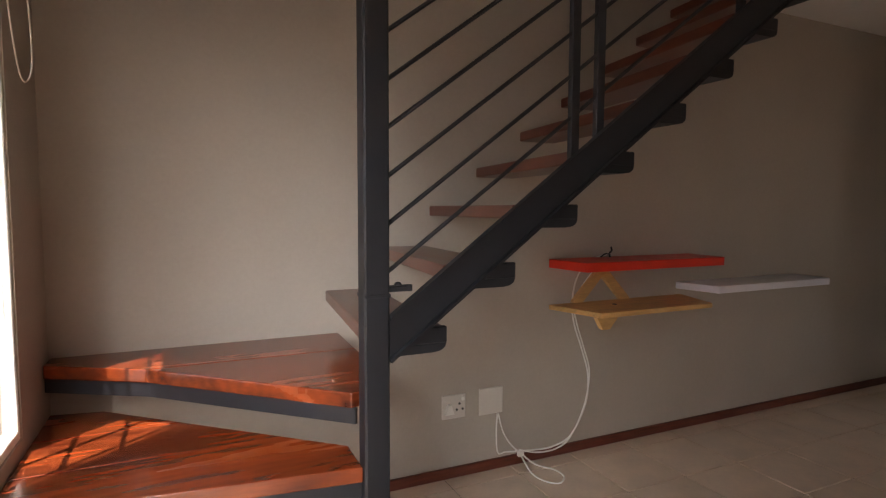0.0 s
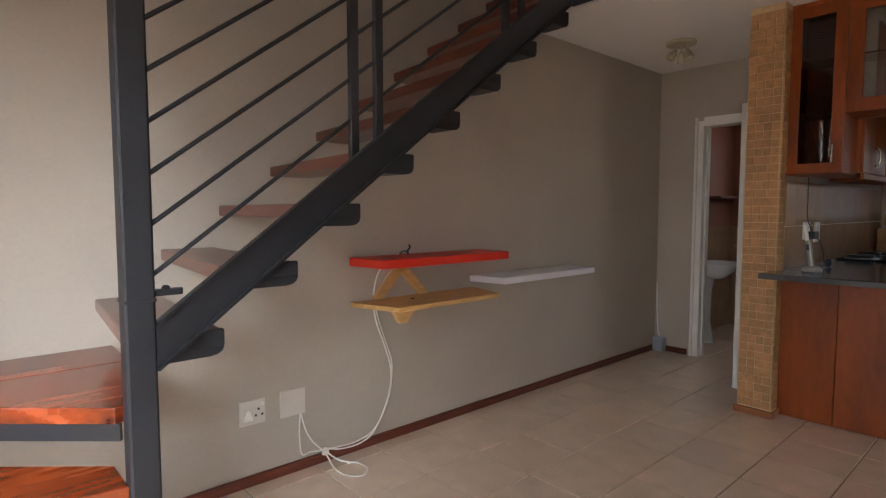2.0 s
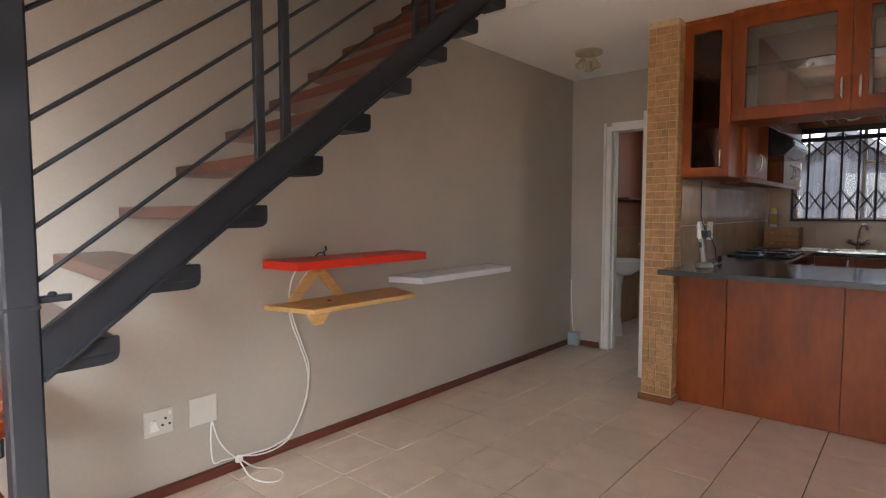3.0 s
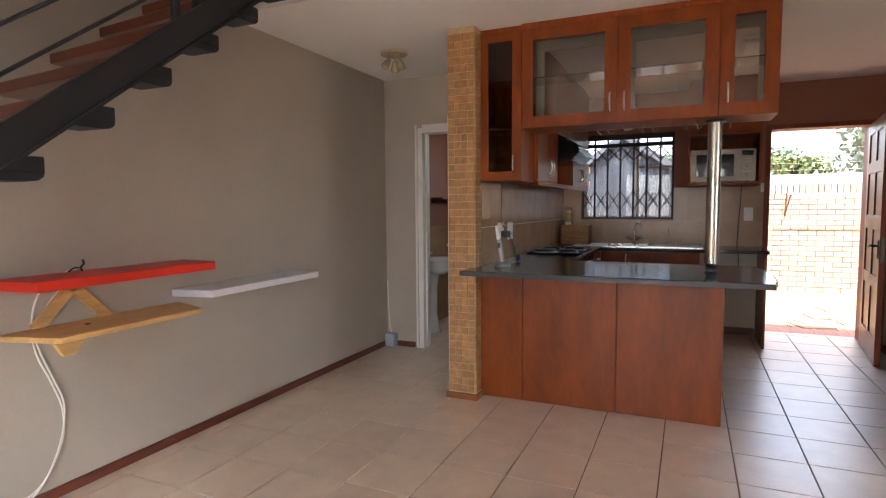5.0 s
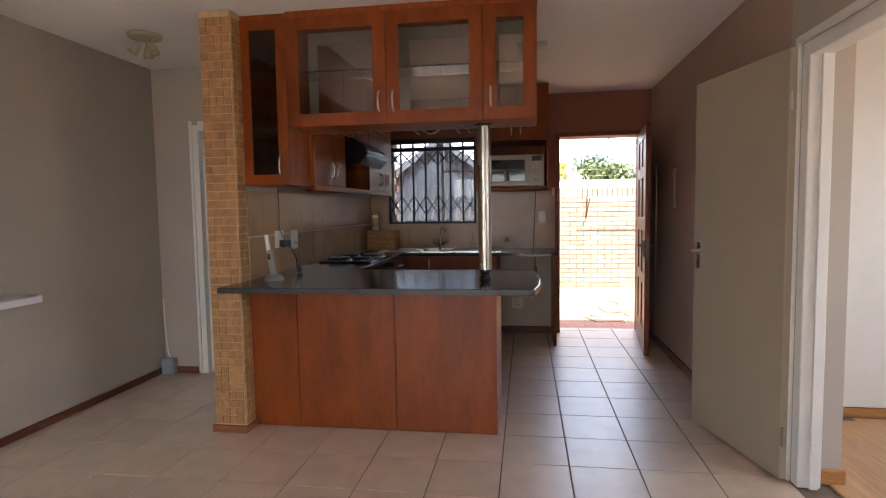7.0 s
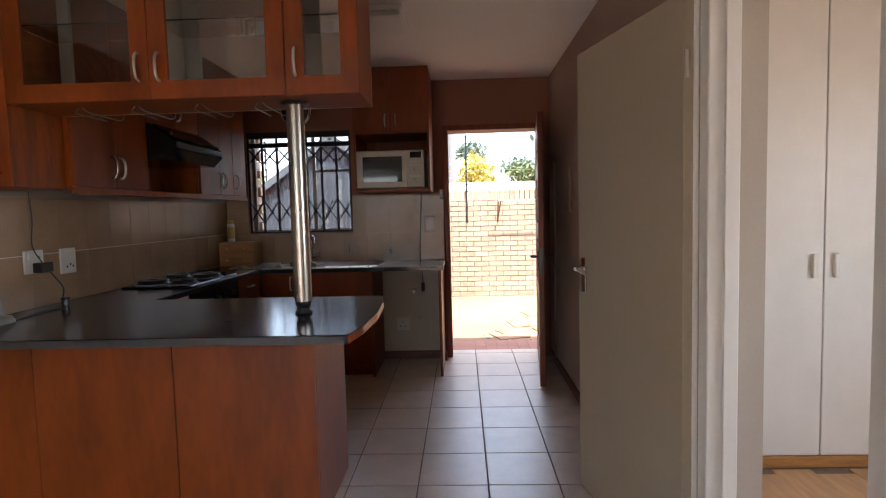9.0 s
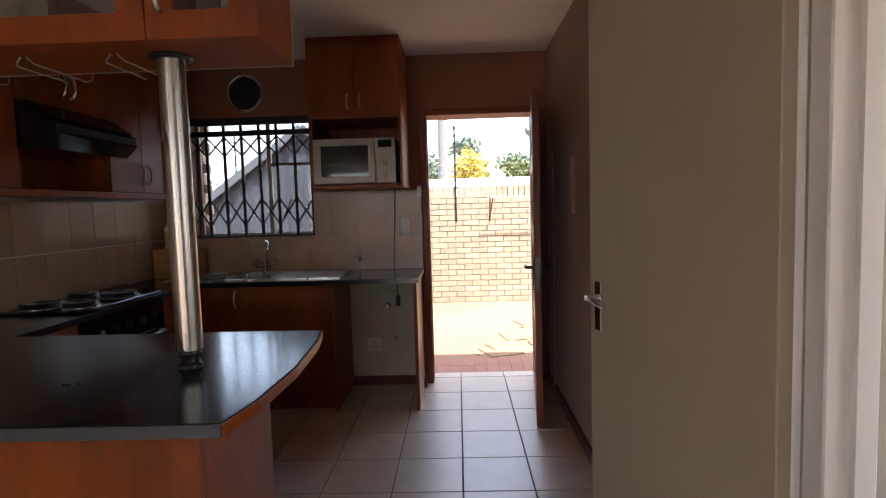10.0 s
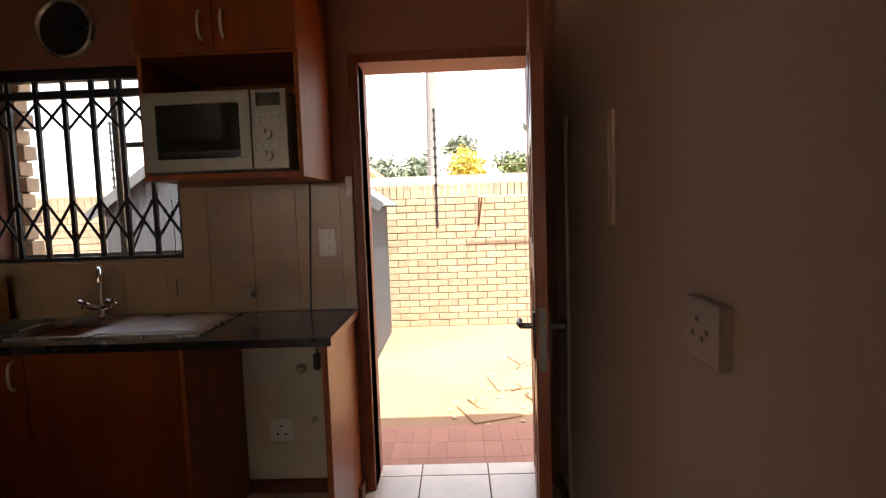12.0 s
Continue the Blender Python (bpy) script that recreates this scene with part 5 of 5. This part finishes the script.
wc = thing("window_cord", (6.728, -0.085, 1.45), "thin dark cord with a small toggle beside the window", "cord")
part("cord", tube(bmesh.new(), [(6.73, -0.078, 1.45), (6.729, -0.083, 1.30), (6.728, -0.08, 1.175), (6.716, -0.082, 1.12), (6.706, -0.086, 1.05), (6.704, -0.09, 0.99)], 0.0022, 6, 4), BLACK, wc)
for z in (1.385, 1.165):
    part("toggle", lathe(bmesh.new(), [(0.004, -0.012), (0.009, -0.006), (0.009, 0.006), (0.004, 0.012)], Matrix.Translation((6.727, -0.081, z)), 10), BLACK, wc)

# ---- yard ----
GZ = -0.10
gd = bmesh.new()
bx(gd, -300, 300, -300, 300, GZ - 0.5, GZ)
solo("ground", gd, SAND, (0, 0, GZ), "sunlit sandy concrete yard", "ground", kind="structure")
apron = solo("paving", box(6.98, 7.72, -4.0, 4.0, GZ, GZ + 0.012), PAVING, (7.3, 0, GZ), "strip of red paving along the house", "paving", kind="structure")
solo("ground_joint", box(8.6, 8.615, -4.0, 3.0, GZ + 0.0005, GZ + 0.002), MORTAR, (8.6, 0, GZ), "dark joint line in the yard concrete", "ground", kind="structure")

BW = 10.9
bwall = solo("boundary_wall", box(BW + 0.006, BW + 0.22, -12, 14, GZ, 1.49), MORTAR, (BW, 0, GZ), "buff face-brick boundary wall", "wall", kind="structure")

gate_y = -1.2
fp = thing("fence_post", (BW - 0.03, gate_y, 1.1), "electric fence post with insulators and wires on the brick wall", "fence post")
part("upright", rod(bmesh.new(), (BW - 0.02, gate_y, 1.12), (BW - 0.02, gate_y, 2.55), 0.012, 10), STEEL_DARK, fp)
for i in range(9):
    part("insulator", rod(bmesh.new(), (BW - 0.02, gate_y, 1.62 + 0.11 * i), (BW - 0.02, gate_y, 1.655 + 0.11 * i), 0.022, 10), BLACK, fp)
for y in (2.1, 2.75, -5.0, 6.0):
    copy_thing(fp, Matrix.Translation((BW - 0.03, y, 1.1)))
wires = bmesh.new()
for i in range(6):
    rod(wires, (BW - 0.02, -9, 1.64 + 0.11 * i), (BW - 0.02, 9, 1.64 + 0.11 * i), 0.0025, 5)
solo("fence_wire", wires, STAINLESS, (BW, 0, 1.64), "thin electric fence wires strung above the wall", "wire", kind="stuff")
br = thing("wall_bracket", (BW, -1.7, 1.15), "rusty steel bracket with a washing line rail", "bracket")
bm = bmesh.new()
rod(bm, (BW - 0.01, -1.70, 1.12), (BW - 0.01, -1.72, 1.50), 0.012, 8)
rod(bm, (BW - 0.01, -1.70, 1.14), (BW - 0.22, -1.74, 1.47), 0.010, 8)
part("arm", bm, mat("rusty_steel", (0.16, 0.08, 0.045), 0.8, 0.3, vary=0.3, bump=0.3), br)
part("rail", rod(bmesh.new(), (BW - 0.2, -1.70, 1.475), (BW - 0.2, -3.6, 1.46), 0.012, 8), STAINLESS, br)

for x, y, a in ((7.98, -1.62, 0.35), (8.62, -1.86, 0.2), (9.3, -2.1, 0.3)):
    s = thing("stepping_stone", (x, y, GZ), "rough stepping slab ringed by rubble in the yard", "stepping stone", "stepping stones")
    m = Matrix.Translation((x, y, GZ + 0.006)) @ Matrix.Rotation(a, 4, "Z")
    part("slab", turned(bmesh.new(), m, (0.36, 0.36, 0.014), 0.004), SAND, s)
    for k in range(14):
        ang = k * 2 * math.pi / 14 + random.uniform(-0.2, 0.2)
        if random.random() < 0.25:
            continue
        rr = random.uniform(0.24, 0.30)
        c = Vector((x + rr * math.cos(ang), y + rr * math.sin(ang), GZ + 0.006))
        bm = bmesh.new()
        bmesh.ops.create_icosphere(bm, subdivisions=1, radius=1.0, matrix=Matrix.Translation(c) @ Matrix.Rotation(random.random() * 6, 4, "Z") @ Matrix.Diagonal((random.uniform(0.016, 0.034), random.uniform(0.010, 0.022), random.uniform(0.006, 0.013), 1)))
        part("rubble", bm, STONE, s)
tg = bmesh.new()
for k in range(6):
    x, y = random.uniform(7.9, 9.6), random.uniform(-2.3, -1.3)
    tube(tg, [(x, y, GZ + 0.008), (x + random.uniform(0.05, 0.15), y + random.uniform(-0.1, 0.1), GZ + 0.015), (x + random.uniform(0.15, 0.3), y + random.uniform(-0.15, 0.1), GZ + 0.008)], 0.006, 5, 3)
solo("twigs", tg, TWIG, (8.6, -1.8, GZ), "scattered dry twigs on the ground", "twigs", kind="stuff")


def corrugated(bm, p, u, v, w, h, waves, depth):
    """A corrugated sheet: corner p, width w along u with waves, height h along v."""
    p, u, v = Vector(p), Vector(u).normalized(), Vector(v).normalized()
    n = u.cross(v)
    k = waves * 4
    rows = []
    for i in range(k + 1):
        off = n * depth * (0.5 - 0.5 * math.cos(2 * math.pi * i / 4))
        q = p + u * (w * i / k) + off
        rows.append([bm.verts.new(q), bm.verts.new(q + v * h), bm.verts.new(q + v * h - n * 0.002), bm.verts.new(q - n * 0.002)])
    for a, b in zip(rows, rows[1:]):
        for j in range(4):
            bm.faces.new((a[j], a[(j + 1) % 4], b[(j + 1) % 4], b[j]))
    bmesh.ops.recalc_face_normals(bm, faces=bm.faces[:])


shed = thing("garden_shed", (10.0, 0.65, GZ), "grey corrugated metal garden shed with a pitched roof", "shed")
SX0, SX1, SY0, SY1, EV, AP = 9.35, 10.6, -0.62, 1.92, 1.46, 2.36
ym = (SY0 + SY1) / 2
gb = bmesh.new()
k = 60
rows = []
for i in range(k + 1):
    y = SY0 + (SY1 - SY0) * i / k
    top = AP - (AP - EV) * abs(y - ym) / (ym - SY0)
    o = 0.012 if i % 4 in (1, 2) else 0.0
    rows.append([gb.verts.new((SX0 - o, y, GZ)), gb.verts.new((SX0 - o, y, top)), gb.verts.new((SX0 + 0.02, y, top)), gb.verts.new((SX0 + 0.02, y, GZ))])
for a, b in zip(rows, rows[1:]):
    for j in range(4):
        gb.faces.new((a[j], a[(j + 1) % 4], b[(j + 1) % 4], b[j]))
bmesh.ops.recalc_face_normals(gb, faces=gb.faces[:])
part("gable_wall", gb, ZINC, shed)
for y in (SY0, SY1 - 0.02):
    sw = bmesh.new()
    corrugated(sw, (SX1, y, GZ), (-1, 0, 0), (0, 0, 1), SX1 - SX0 - 0.02, EV - GZ, 14, 0.012)
    part("side_wall", sw, ZINC, shed)
part("rear_wall", box(SX1 - 0.02, SX1, SY0 + 0.02, SY1 - 0.02, GZ, EV), ZINC, shed)
for s in (-1, 1):
    rf = bmesh.new()
    run = ym - SY0 + 0.12
    d = Vector((0, s * run, -(AP - EV) * run / (ym - SY0)))
    corrugated(rf, (SX0 - 0.08, ym, AP + 0.02) if s > 0 else (SX1 + 0.05, ym, AP + 0.02), (1, 0, 0) if s > 0 else (-1, 0, 0), d, SX1 - SX0 + 0.13, d.length, 14, 0.02)
    part("roof_sheet", rf, ZINC_ROOF, shed)
    tm = turned(bmesh.new(), Matrix.Translation(Vector((SX0 - 0.085, ym, AP + 0.01)) + d / 2) @ Matrix.Rotation(math.atan2(d.z, d.y), 4, "X"), (0.01, d.length, 0.09))
    part("barge_trim", tm, ZINC_ROOF, shed, "pale sheet edge trim")

# neighbours and distance
solo("neighbour_wall", box(16.0, 16.25, -14, 20, GZ, 2.02), WHITE_WALL, (16, 3, GZ), "pale painted neighbour wall behind the brick wall", "wall", kind="structure")
nh = thing("neighbour_house", (27, 3, GZ), "distant house with an orange tiled roof", "house")
part("wall", box(25.5, 30.0, 1.7, 4.5, GZ, 2.5), WHITE_WALL, nh)
rf = prism(bmesh.new(), [(1.35, 2.45), (4.85, 2.45), (3.1, 3.8)], 25.2, 30.3)
rf.transform(Matrix(((0, 0, 1, 0), (1, 0, 0, 0), (0, 1, 0, 0), (0, 0, 0, 1))))
bmesh.ops.recalc_face_normals(rf, faces=rf.faces[:])
part("roof", rf, ROOF_TILE, nh)
up_ = thing("utility_pole", (20.0, -0.78, GZ), "tall weathered timber utility pole", "pole")
part("shaft", rod(bmesh.new(), (20.0, -0.78, GZ), (20.0, -0.86, 9.0), 0.16, 14, 0.12), POLE_WOOD, up_)
part("crossarm", box(19.95, 20.05, -1.7, 0.1, 8.3, 8.42, 0.01), POLE_WOOD, up_)


def tree(x, y, h, crown_w, crown_h, leaf, clumps, seed, label, trunk_share=0.5, size=0.3):
    rng = random.Random(seed)
    t = thing("tree", (x, y, GZ), label, "tree")
    tk = bmesh.new()
    base = h - crown_h
    rod(tk, (x, y, GZ), (x + 0.1, y, base + crown_h * trunk_share), 0.03 * h * 0.7, 8, 0.008 * h)
    centres = []
    for k in range(7):
        a = rng.random() * 6.28
        z = base + crown_h * rng.uniform(0.25, 0.85)
        e = Vector((x + crown_w * 0.35 * math.cos(a), y + crown_w * 0.35 * math.sin(a), z))
        rod(tk, (x, y, base + crown_h * 0.1 * (k % 4)), e, 0.012 * h * 0.5, 6, 0.004 * h)
        centres.append(e)
    part("trunk", tk, BARK, t)
    centres.append(Vector((x, y, h - crown_h * 0.3)))
    n = clumps
    c = np.array([rng.choice(centres) for _ in range(n)]) + np.array([[rng.gauss(0, 1) for _ in range(3)] for _ in range(n)]) * np.array((crown_w * 0.19, crown_w * 0.19, crown_h * 0.17))
    ax = np.array([[rng.gauss(0, 1) for _ in range(3)] for _ in range(n)])
    ax /= np.linalg.norm(ax, axis=1)[:, None]
    bxx = np.cross(ax, np.array([[rng.gauss(0, 1) for _ in range(3)] for _ in range(n)]))
    bxx /= np.linalg.norm(bxx, axis=1)[:, None]
    s = np.array([rng.uniform(0.5, 1.2) for _ in range(n)])[:, None] * size
    verts = np.stack([c + ax * s, c + bxx * s * 0.5, c - ax * s, c - bxx * s * 0.5], 1).reshape(-1, 3) - np.array((x, y, GZ))
    me = bpy.data.meshes.new("crown")
    me.from_pydata(verts.tolist(), [], [(4 * i, 4 * i + 1, 4 * i + 2, 4 * i + 3) for i in range(n)])
    me.materials.append(leaf)
    o = new("crown", me)
    o.parent = t
    return t


tree(40, 3.7, 4.4, 2.3, 2.3, LEAF, 1500, 1, "dense green tree beyond the neighbour wall", size=0.22)
tree(40, 1.2, 4.4, 2.4, 2.3, LEAF, 1500, 2, "rounded green tree beyond the neighbour wall", size=0.22)
tree(38, -2.2, 4.5, 1.7, 2.4, LEAF_YELLOW, 2800, 3, "bright yellow-leaved tree beyond the wall", size=0.18)
tree(44, -1.9, 6.4, 1.7, 1.4, LEAF, 520, 4, "thin-crowned green tree rising above the others", size=0.22)
tree(42, -4.9, 4.8, 2.4, 1.4, LEAF, 480, 5, "sparse spreading green tree", size=0.22)
tree(40, -6.3, 4.0, 2.6, 2.0, LEAF_OLIVE, 2200, 6, "low olive-green bushy tree", size=0.22)
tree(36, -10.5, 6.5, 5.0, 4.8, LEAF, 3000, 7, "large green tree seen past the doorway", size=0.25)
tree(26, -8.5, 6.8, 4.6, 3.4, LEAF, 3600, 11, "tall dark green tree beyond the yard", size=0.2)
tree(42, 12.0, 3.6, 4.0, 3.0, LEAF_OLIVE, 2200, 8, "low green tree seen through the window", size=0.22)
tree(45, 19.0, 3.8, 4.2, 3.0, LEAF, 2200, 9, "distant green tree seen through the window", size=0.22)


# ---- pieces of floor, walls and paving ----
PX, PY, OX, OY = 0.3584, 0.345, 3.625, -0.522
GAP = 0.0035
full = shared("floor_tile", box(GAP - PX / 2, PX / 2 - GAP, GAP - PY / 2, PY / 2 - GAP, -0.008, 0.0, 0.0012), FLOOR_TILE)
for i in range(-13, 11):
    for j in range(-5, 10):
        x0, x1, y0, y1 = OX + i * PX, OX + (i + 1) * PX, OY + j * PY, OY + (j + 1) * PY
        cx0, cx1, cy0, cy1 = max(x0, -0.42), min(x1, 6.98), max(y0, -1.90), min(y1, 2.35)
        if cx1 - cx0 < 0.03 or cy1 - cy0 < 0.02 or (cx0 > 6.72 and (cy0 > -1.0 or cy1 < -1.81)):
            continue
        if cx1 - cx0 > PX - 1e-6 and cy1 - cy0 > PY - 1e-6:
            piece("tile", full, ((x0 + x1) / 2, (y0 + y1) / 2, 0), floor)
        else:
            w, d = (cx1 - cx0) / 2 - GAP, (cy1 - cy0) / 2 - GAP
            piece("tile", shared("cut_tile", box(-w, w, -d, d, -0.008, 0.0, 0.0012), FLOOR_TILE), ((cx0 + cx1) / 2, (cy0 + cy1) / 2, 0), floor)

# mosaic pillar at the end of the partition
pil = solo("mosaic_pillar", bx(box(3.853, 3.8645, 1.026, 1.214, 0.0, CEIL - 0.002), 3.866, 3.968, 1.0225, 1.0295, 0.0, CEIL - 0.002), MOSAIC_BED, (3.86, 1.13, 0), "pillar clad in small golden-beige stone mosaic", "pillar", kind="structure")
rng = random.Random(5)
front_mesh = {s: shared("mosaic_tile", box(-0.004, 0.003, -s / 2 + 0.0025, s / 2 - 0.0025, -0.0225, 0.0225), MOSAIC) for s in (0.046, 0.061, 0.092)}
rows_ = int((CEIL - 0.06) / 0.05)
for r in range(rows_):
    z = 0.05 + 0.05 * r + 0.025
    row = rng.choice(((0.046,) * 4, (0.046, 0.092, 0.046), (0.092, 0.046, 0.046), (0.061, 0.061, 0.061), (0.046,) * 4, (0.046, 0.046, 0.092)))
    y = 1.213 - (0.187 - sum(row)) / 2
    for s in row:
        piece("mosaic_tile", front_mesh[s], (3.8515, y - s / 2, z), pil)
        y -= s
side_mesh = shared("mosaic_tile", box(-0.0225, 0.0225, -0.004, 0.003, -0.0225, 0.0225), MOSAIC)
for r in range(rows_):
    for c in range(2):
        piece("mosaic_tile", side_mesh, (3.883 + 0.05 * c, 1.021, 0.05 + 0.05 * r + 0.025), pil)

# kitchen wall tiles
TW, TR = 0.212, ((0.912, 1.1712), (1.1753, 1.455))
bedl = solo("splashback_left", box(3.97, 6.71, 1.0225, 1.0295, 0.911, 1.456), TILE_GROUT, (5.3, 1.03, 0.91), "beige tiled splashback with a pale joint line", "splashback", kind="structure")
solo("joint_line", box(3.972, 6.706, 1.0174, 1.0224, 1.1715, 1.175), PALE_GROUT, (5.3, 1.02, 1.17), "pale joint line across the splashback tiles", "trim", kind="structure")
for z0, z1 in TR:
    x = 6.706
    while x > 3.99:
        a = max(x - TW, 3.972)
        piece("wall_tile", shared("wall_tile", box(-(x - a) / 2 + 0.0008, (x - a) / 2 - 0.0008, -0.003, 0.003, -(z1 - z0) / 2, (z1 - z0) / 2), WALL_TILE), ((x + a) / 2, 1.0205, (z0 + z1) / 2), bedl)
        x = a
bb_ = bmesh.new()
bx(bb_, 6.7125, 6.7195, -0.95, 1.018, 0.901, 1.155)
bx(bb_, 6.7125, 6.7195, -0.95, -0.13, 1.155, 1.50)
bx(bb_, 6.7125, 6.7195, 0.825, 1.018, 1.155, 1.50)
bedb = solo("splashback_back", bb_, TILE_GROUT, (6.71, 0, 0.9), "beige tiled splashback behind the sink", "splashback", kind="structure")
y = 1.018
while y > -0.93:
    a = max(y - TW, -0.948)
    for z0, z1 in ((0.902, 1.153), (1.156, 1.49)):
        if z0 > 1.1 and y > -0.12 and a < 0.82:
            y0_, y1_ = (0.826, y) if y > 0.83 else (a, -0.131)
            if y1_ - y0_ < 0.02:
                continue
        else:
            y0_, y1_ = a, y
        piece("wall_tile", shared("wall_tile", box(-0.003, 0.003, -(y1_ - y0_) / 2 + 0.0008, (y1_ - y0_) / 2 - 0.0008, -(z1 - z0) / 2, (z1 - z0) / 2), WALL_TILE), (6.7105, (y0_ + y1_) / 2, (z0 + z1) / 2), bedb)
    y = a

# laminate boards in the bedroom
lam = bpy.data.objects["bedroom_floor"]
board = shared("floorboard", box(-0.597, 0.597, -0.0945, 0.0945, -0.004, 0.004, 0.0008), LAMINATE)
for j in range(12):
    for i in range(2):
        piece("floorboard", board, (2.62 + i * 1.2 + 0.05 * (j % 2), -2.16 - 0.19 * j, 0.0), lam)

# pavers
pave = shared("paver", box(-0.1102, 0.1102, -0.0545, 0.0545, -0.015, 0.015, 0.0012), PAVING)
for i in range(3):
    for j in range(26):
        piece("paver", pave, (7.11 + 0.222 * i, -2.6 + 0.11 * j, GZ + 0.006), apron)

# boundary wall bricks
BL, BH = 0.240, 0.083
brick = shared("brick", box(-0.006, 0.10, -BL / 2 + 0.005, BL / 2 - 0.005, -BH / 2 + 0.005, BH / 2 - 0.005, 0.003), BRICK)
soldier = shared("brick", box(-0.006, 0.10, -0.037, 0.037, -0.085, 0.085, 0.003), BRICK)
quads, faces_ = [], []


def far_box(x0, x1, y0, y1, z0, z1):
    b = len(quads)
    quads.extend([(x, yy, z) for x in (x0, x1) for yy in (y0, y1) for z in (z0, z1)])
    faces_.extend([tuple(b + k for k in f) for f in ((0, 1, 3, 2), (4, 6, 7, 5), (0, 4, 5, 1), (2, 3, 7, 6), (1, 5, 7, 3), (0, 2, 6, 4))])


for r in range(19):
    z = GZ + BH * (r + 0.5)
    for c in range(-20, 34):
        y = 0.02 + BL * c + (BL / 2 if r % 2 else 0)
        jit = random.uniform(-0.002, 0.003)
        if -2.75 < y < 0.15:
            piece("brick", brick, (BW + jit, y, z), bwall)
        else:
            far_box(BW - 0.006 + jit, BW + 0.05, y - BL / 2 + 0.005, y + BL / 2 - 0.005, z - BH / 2 + 0.005, z + BH / 2 - 0.005)
for c in range(-60, 100):
    y = 0.084 * c
    z = GZ + BH * 19 + 0.088
    if -2.6 < y < -0.3:
        piece("brick", soldier, (BW, y, z), bwall)
    else:
        far_box(BW - 0.006, BW + 0.2, y - 0.037, y + 0.037, z - 0.085, z + 0.085)
me = bpy.data.meshes.new("bricks")
me.from_pydata(quads, [], faces_)
me.materials.append(BRICK_FAR)
rest = new("bricks", me)
rest.parent = bwall
rest.matrix_basis = placed(bwall).inverted()
tagged(rest, kind="stuff")

# brick edge of the outer wall beside the kitchen window
edge_bed = solo("brick_reveal", box(6.956, 7.03, 0.835, 1.05, 1.10, 2.15), MORTAR, (6.98, 0.9, 1.1), "face-brick outer edge beside the kitchen window", "wall", kind="structure")
long_brick = shared("brick", box(-0.045, 0.045, -0.115, 0.115, -BH / 2 + 0.005, BH / 2 - 0.005, 0.003), BRICK)
for r in range(12):
    piece("brick", long_brick, (6.99, 0.925 - (0.028 if r % 2 else 0.0), 1.145 + BH * r), edge_bed)
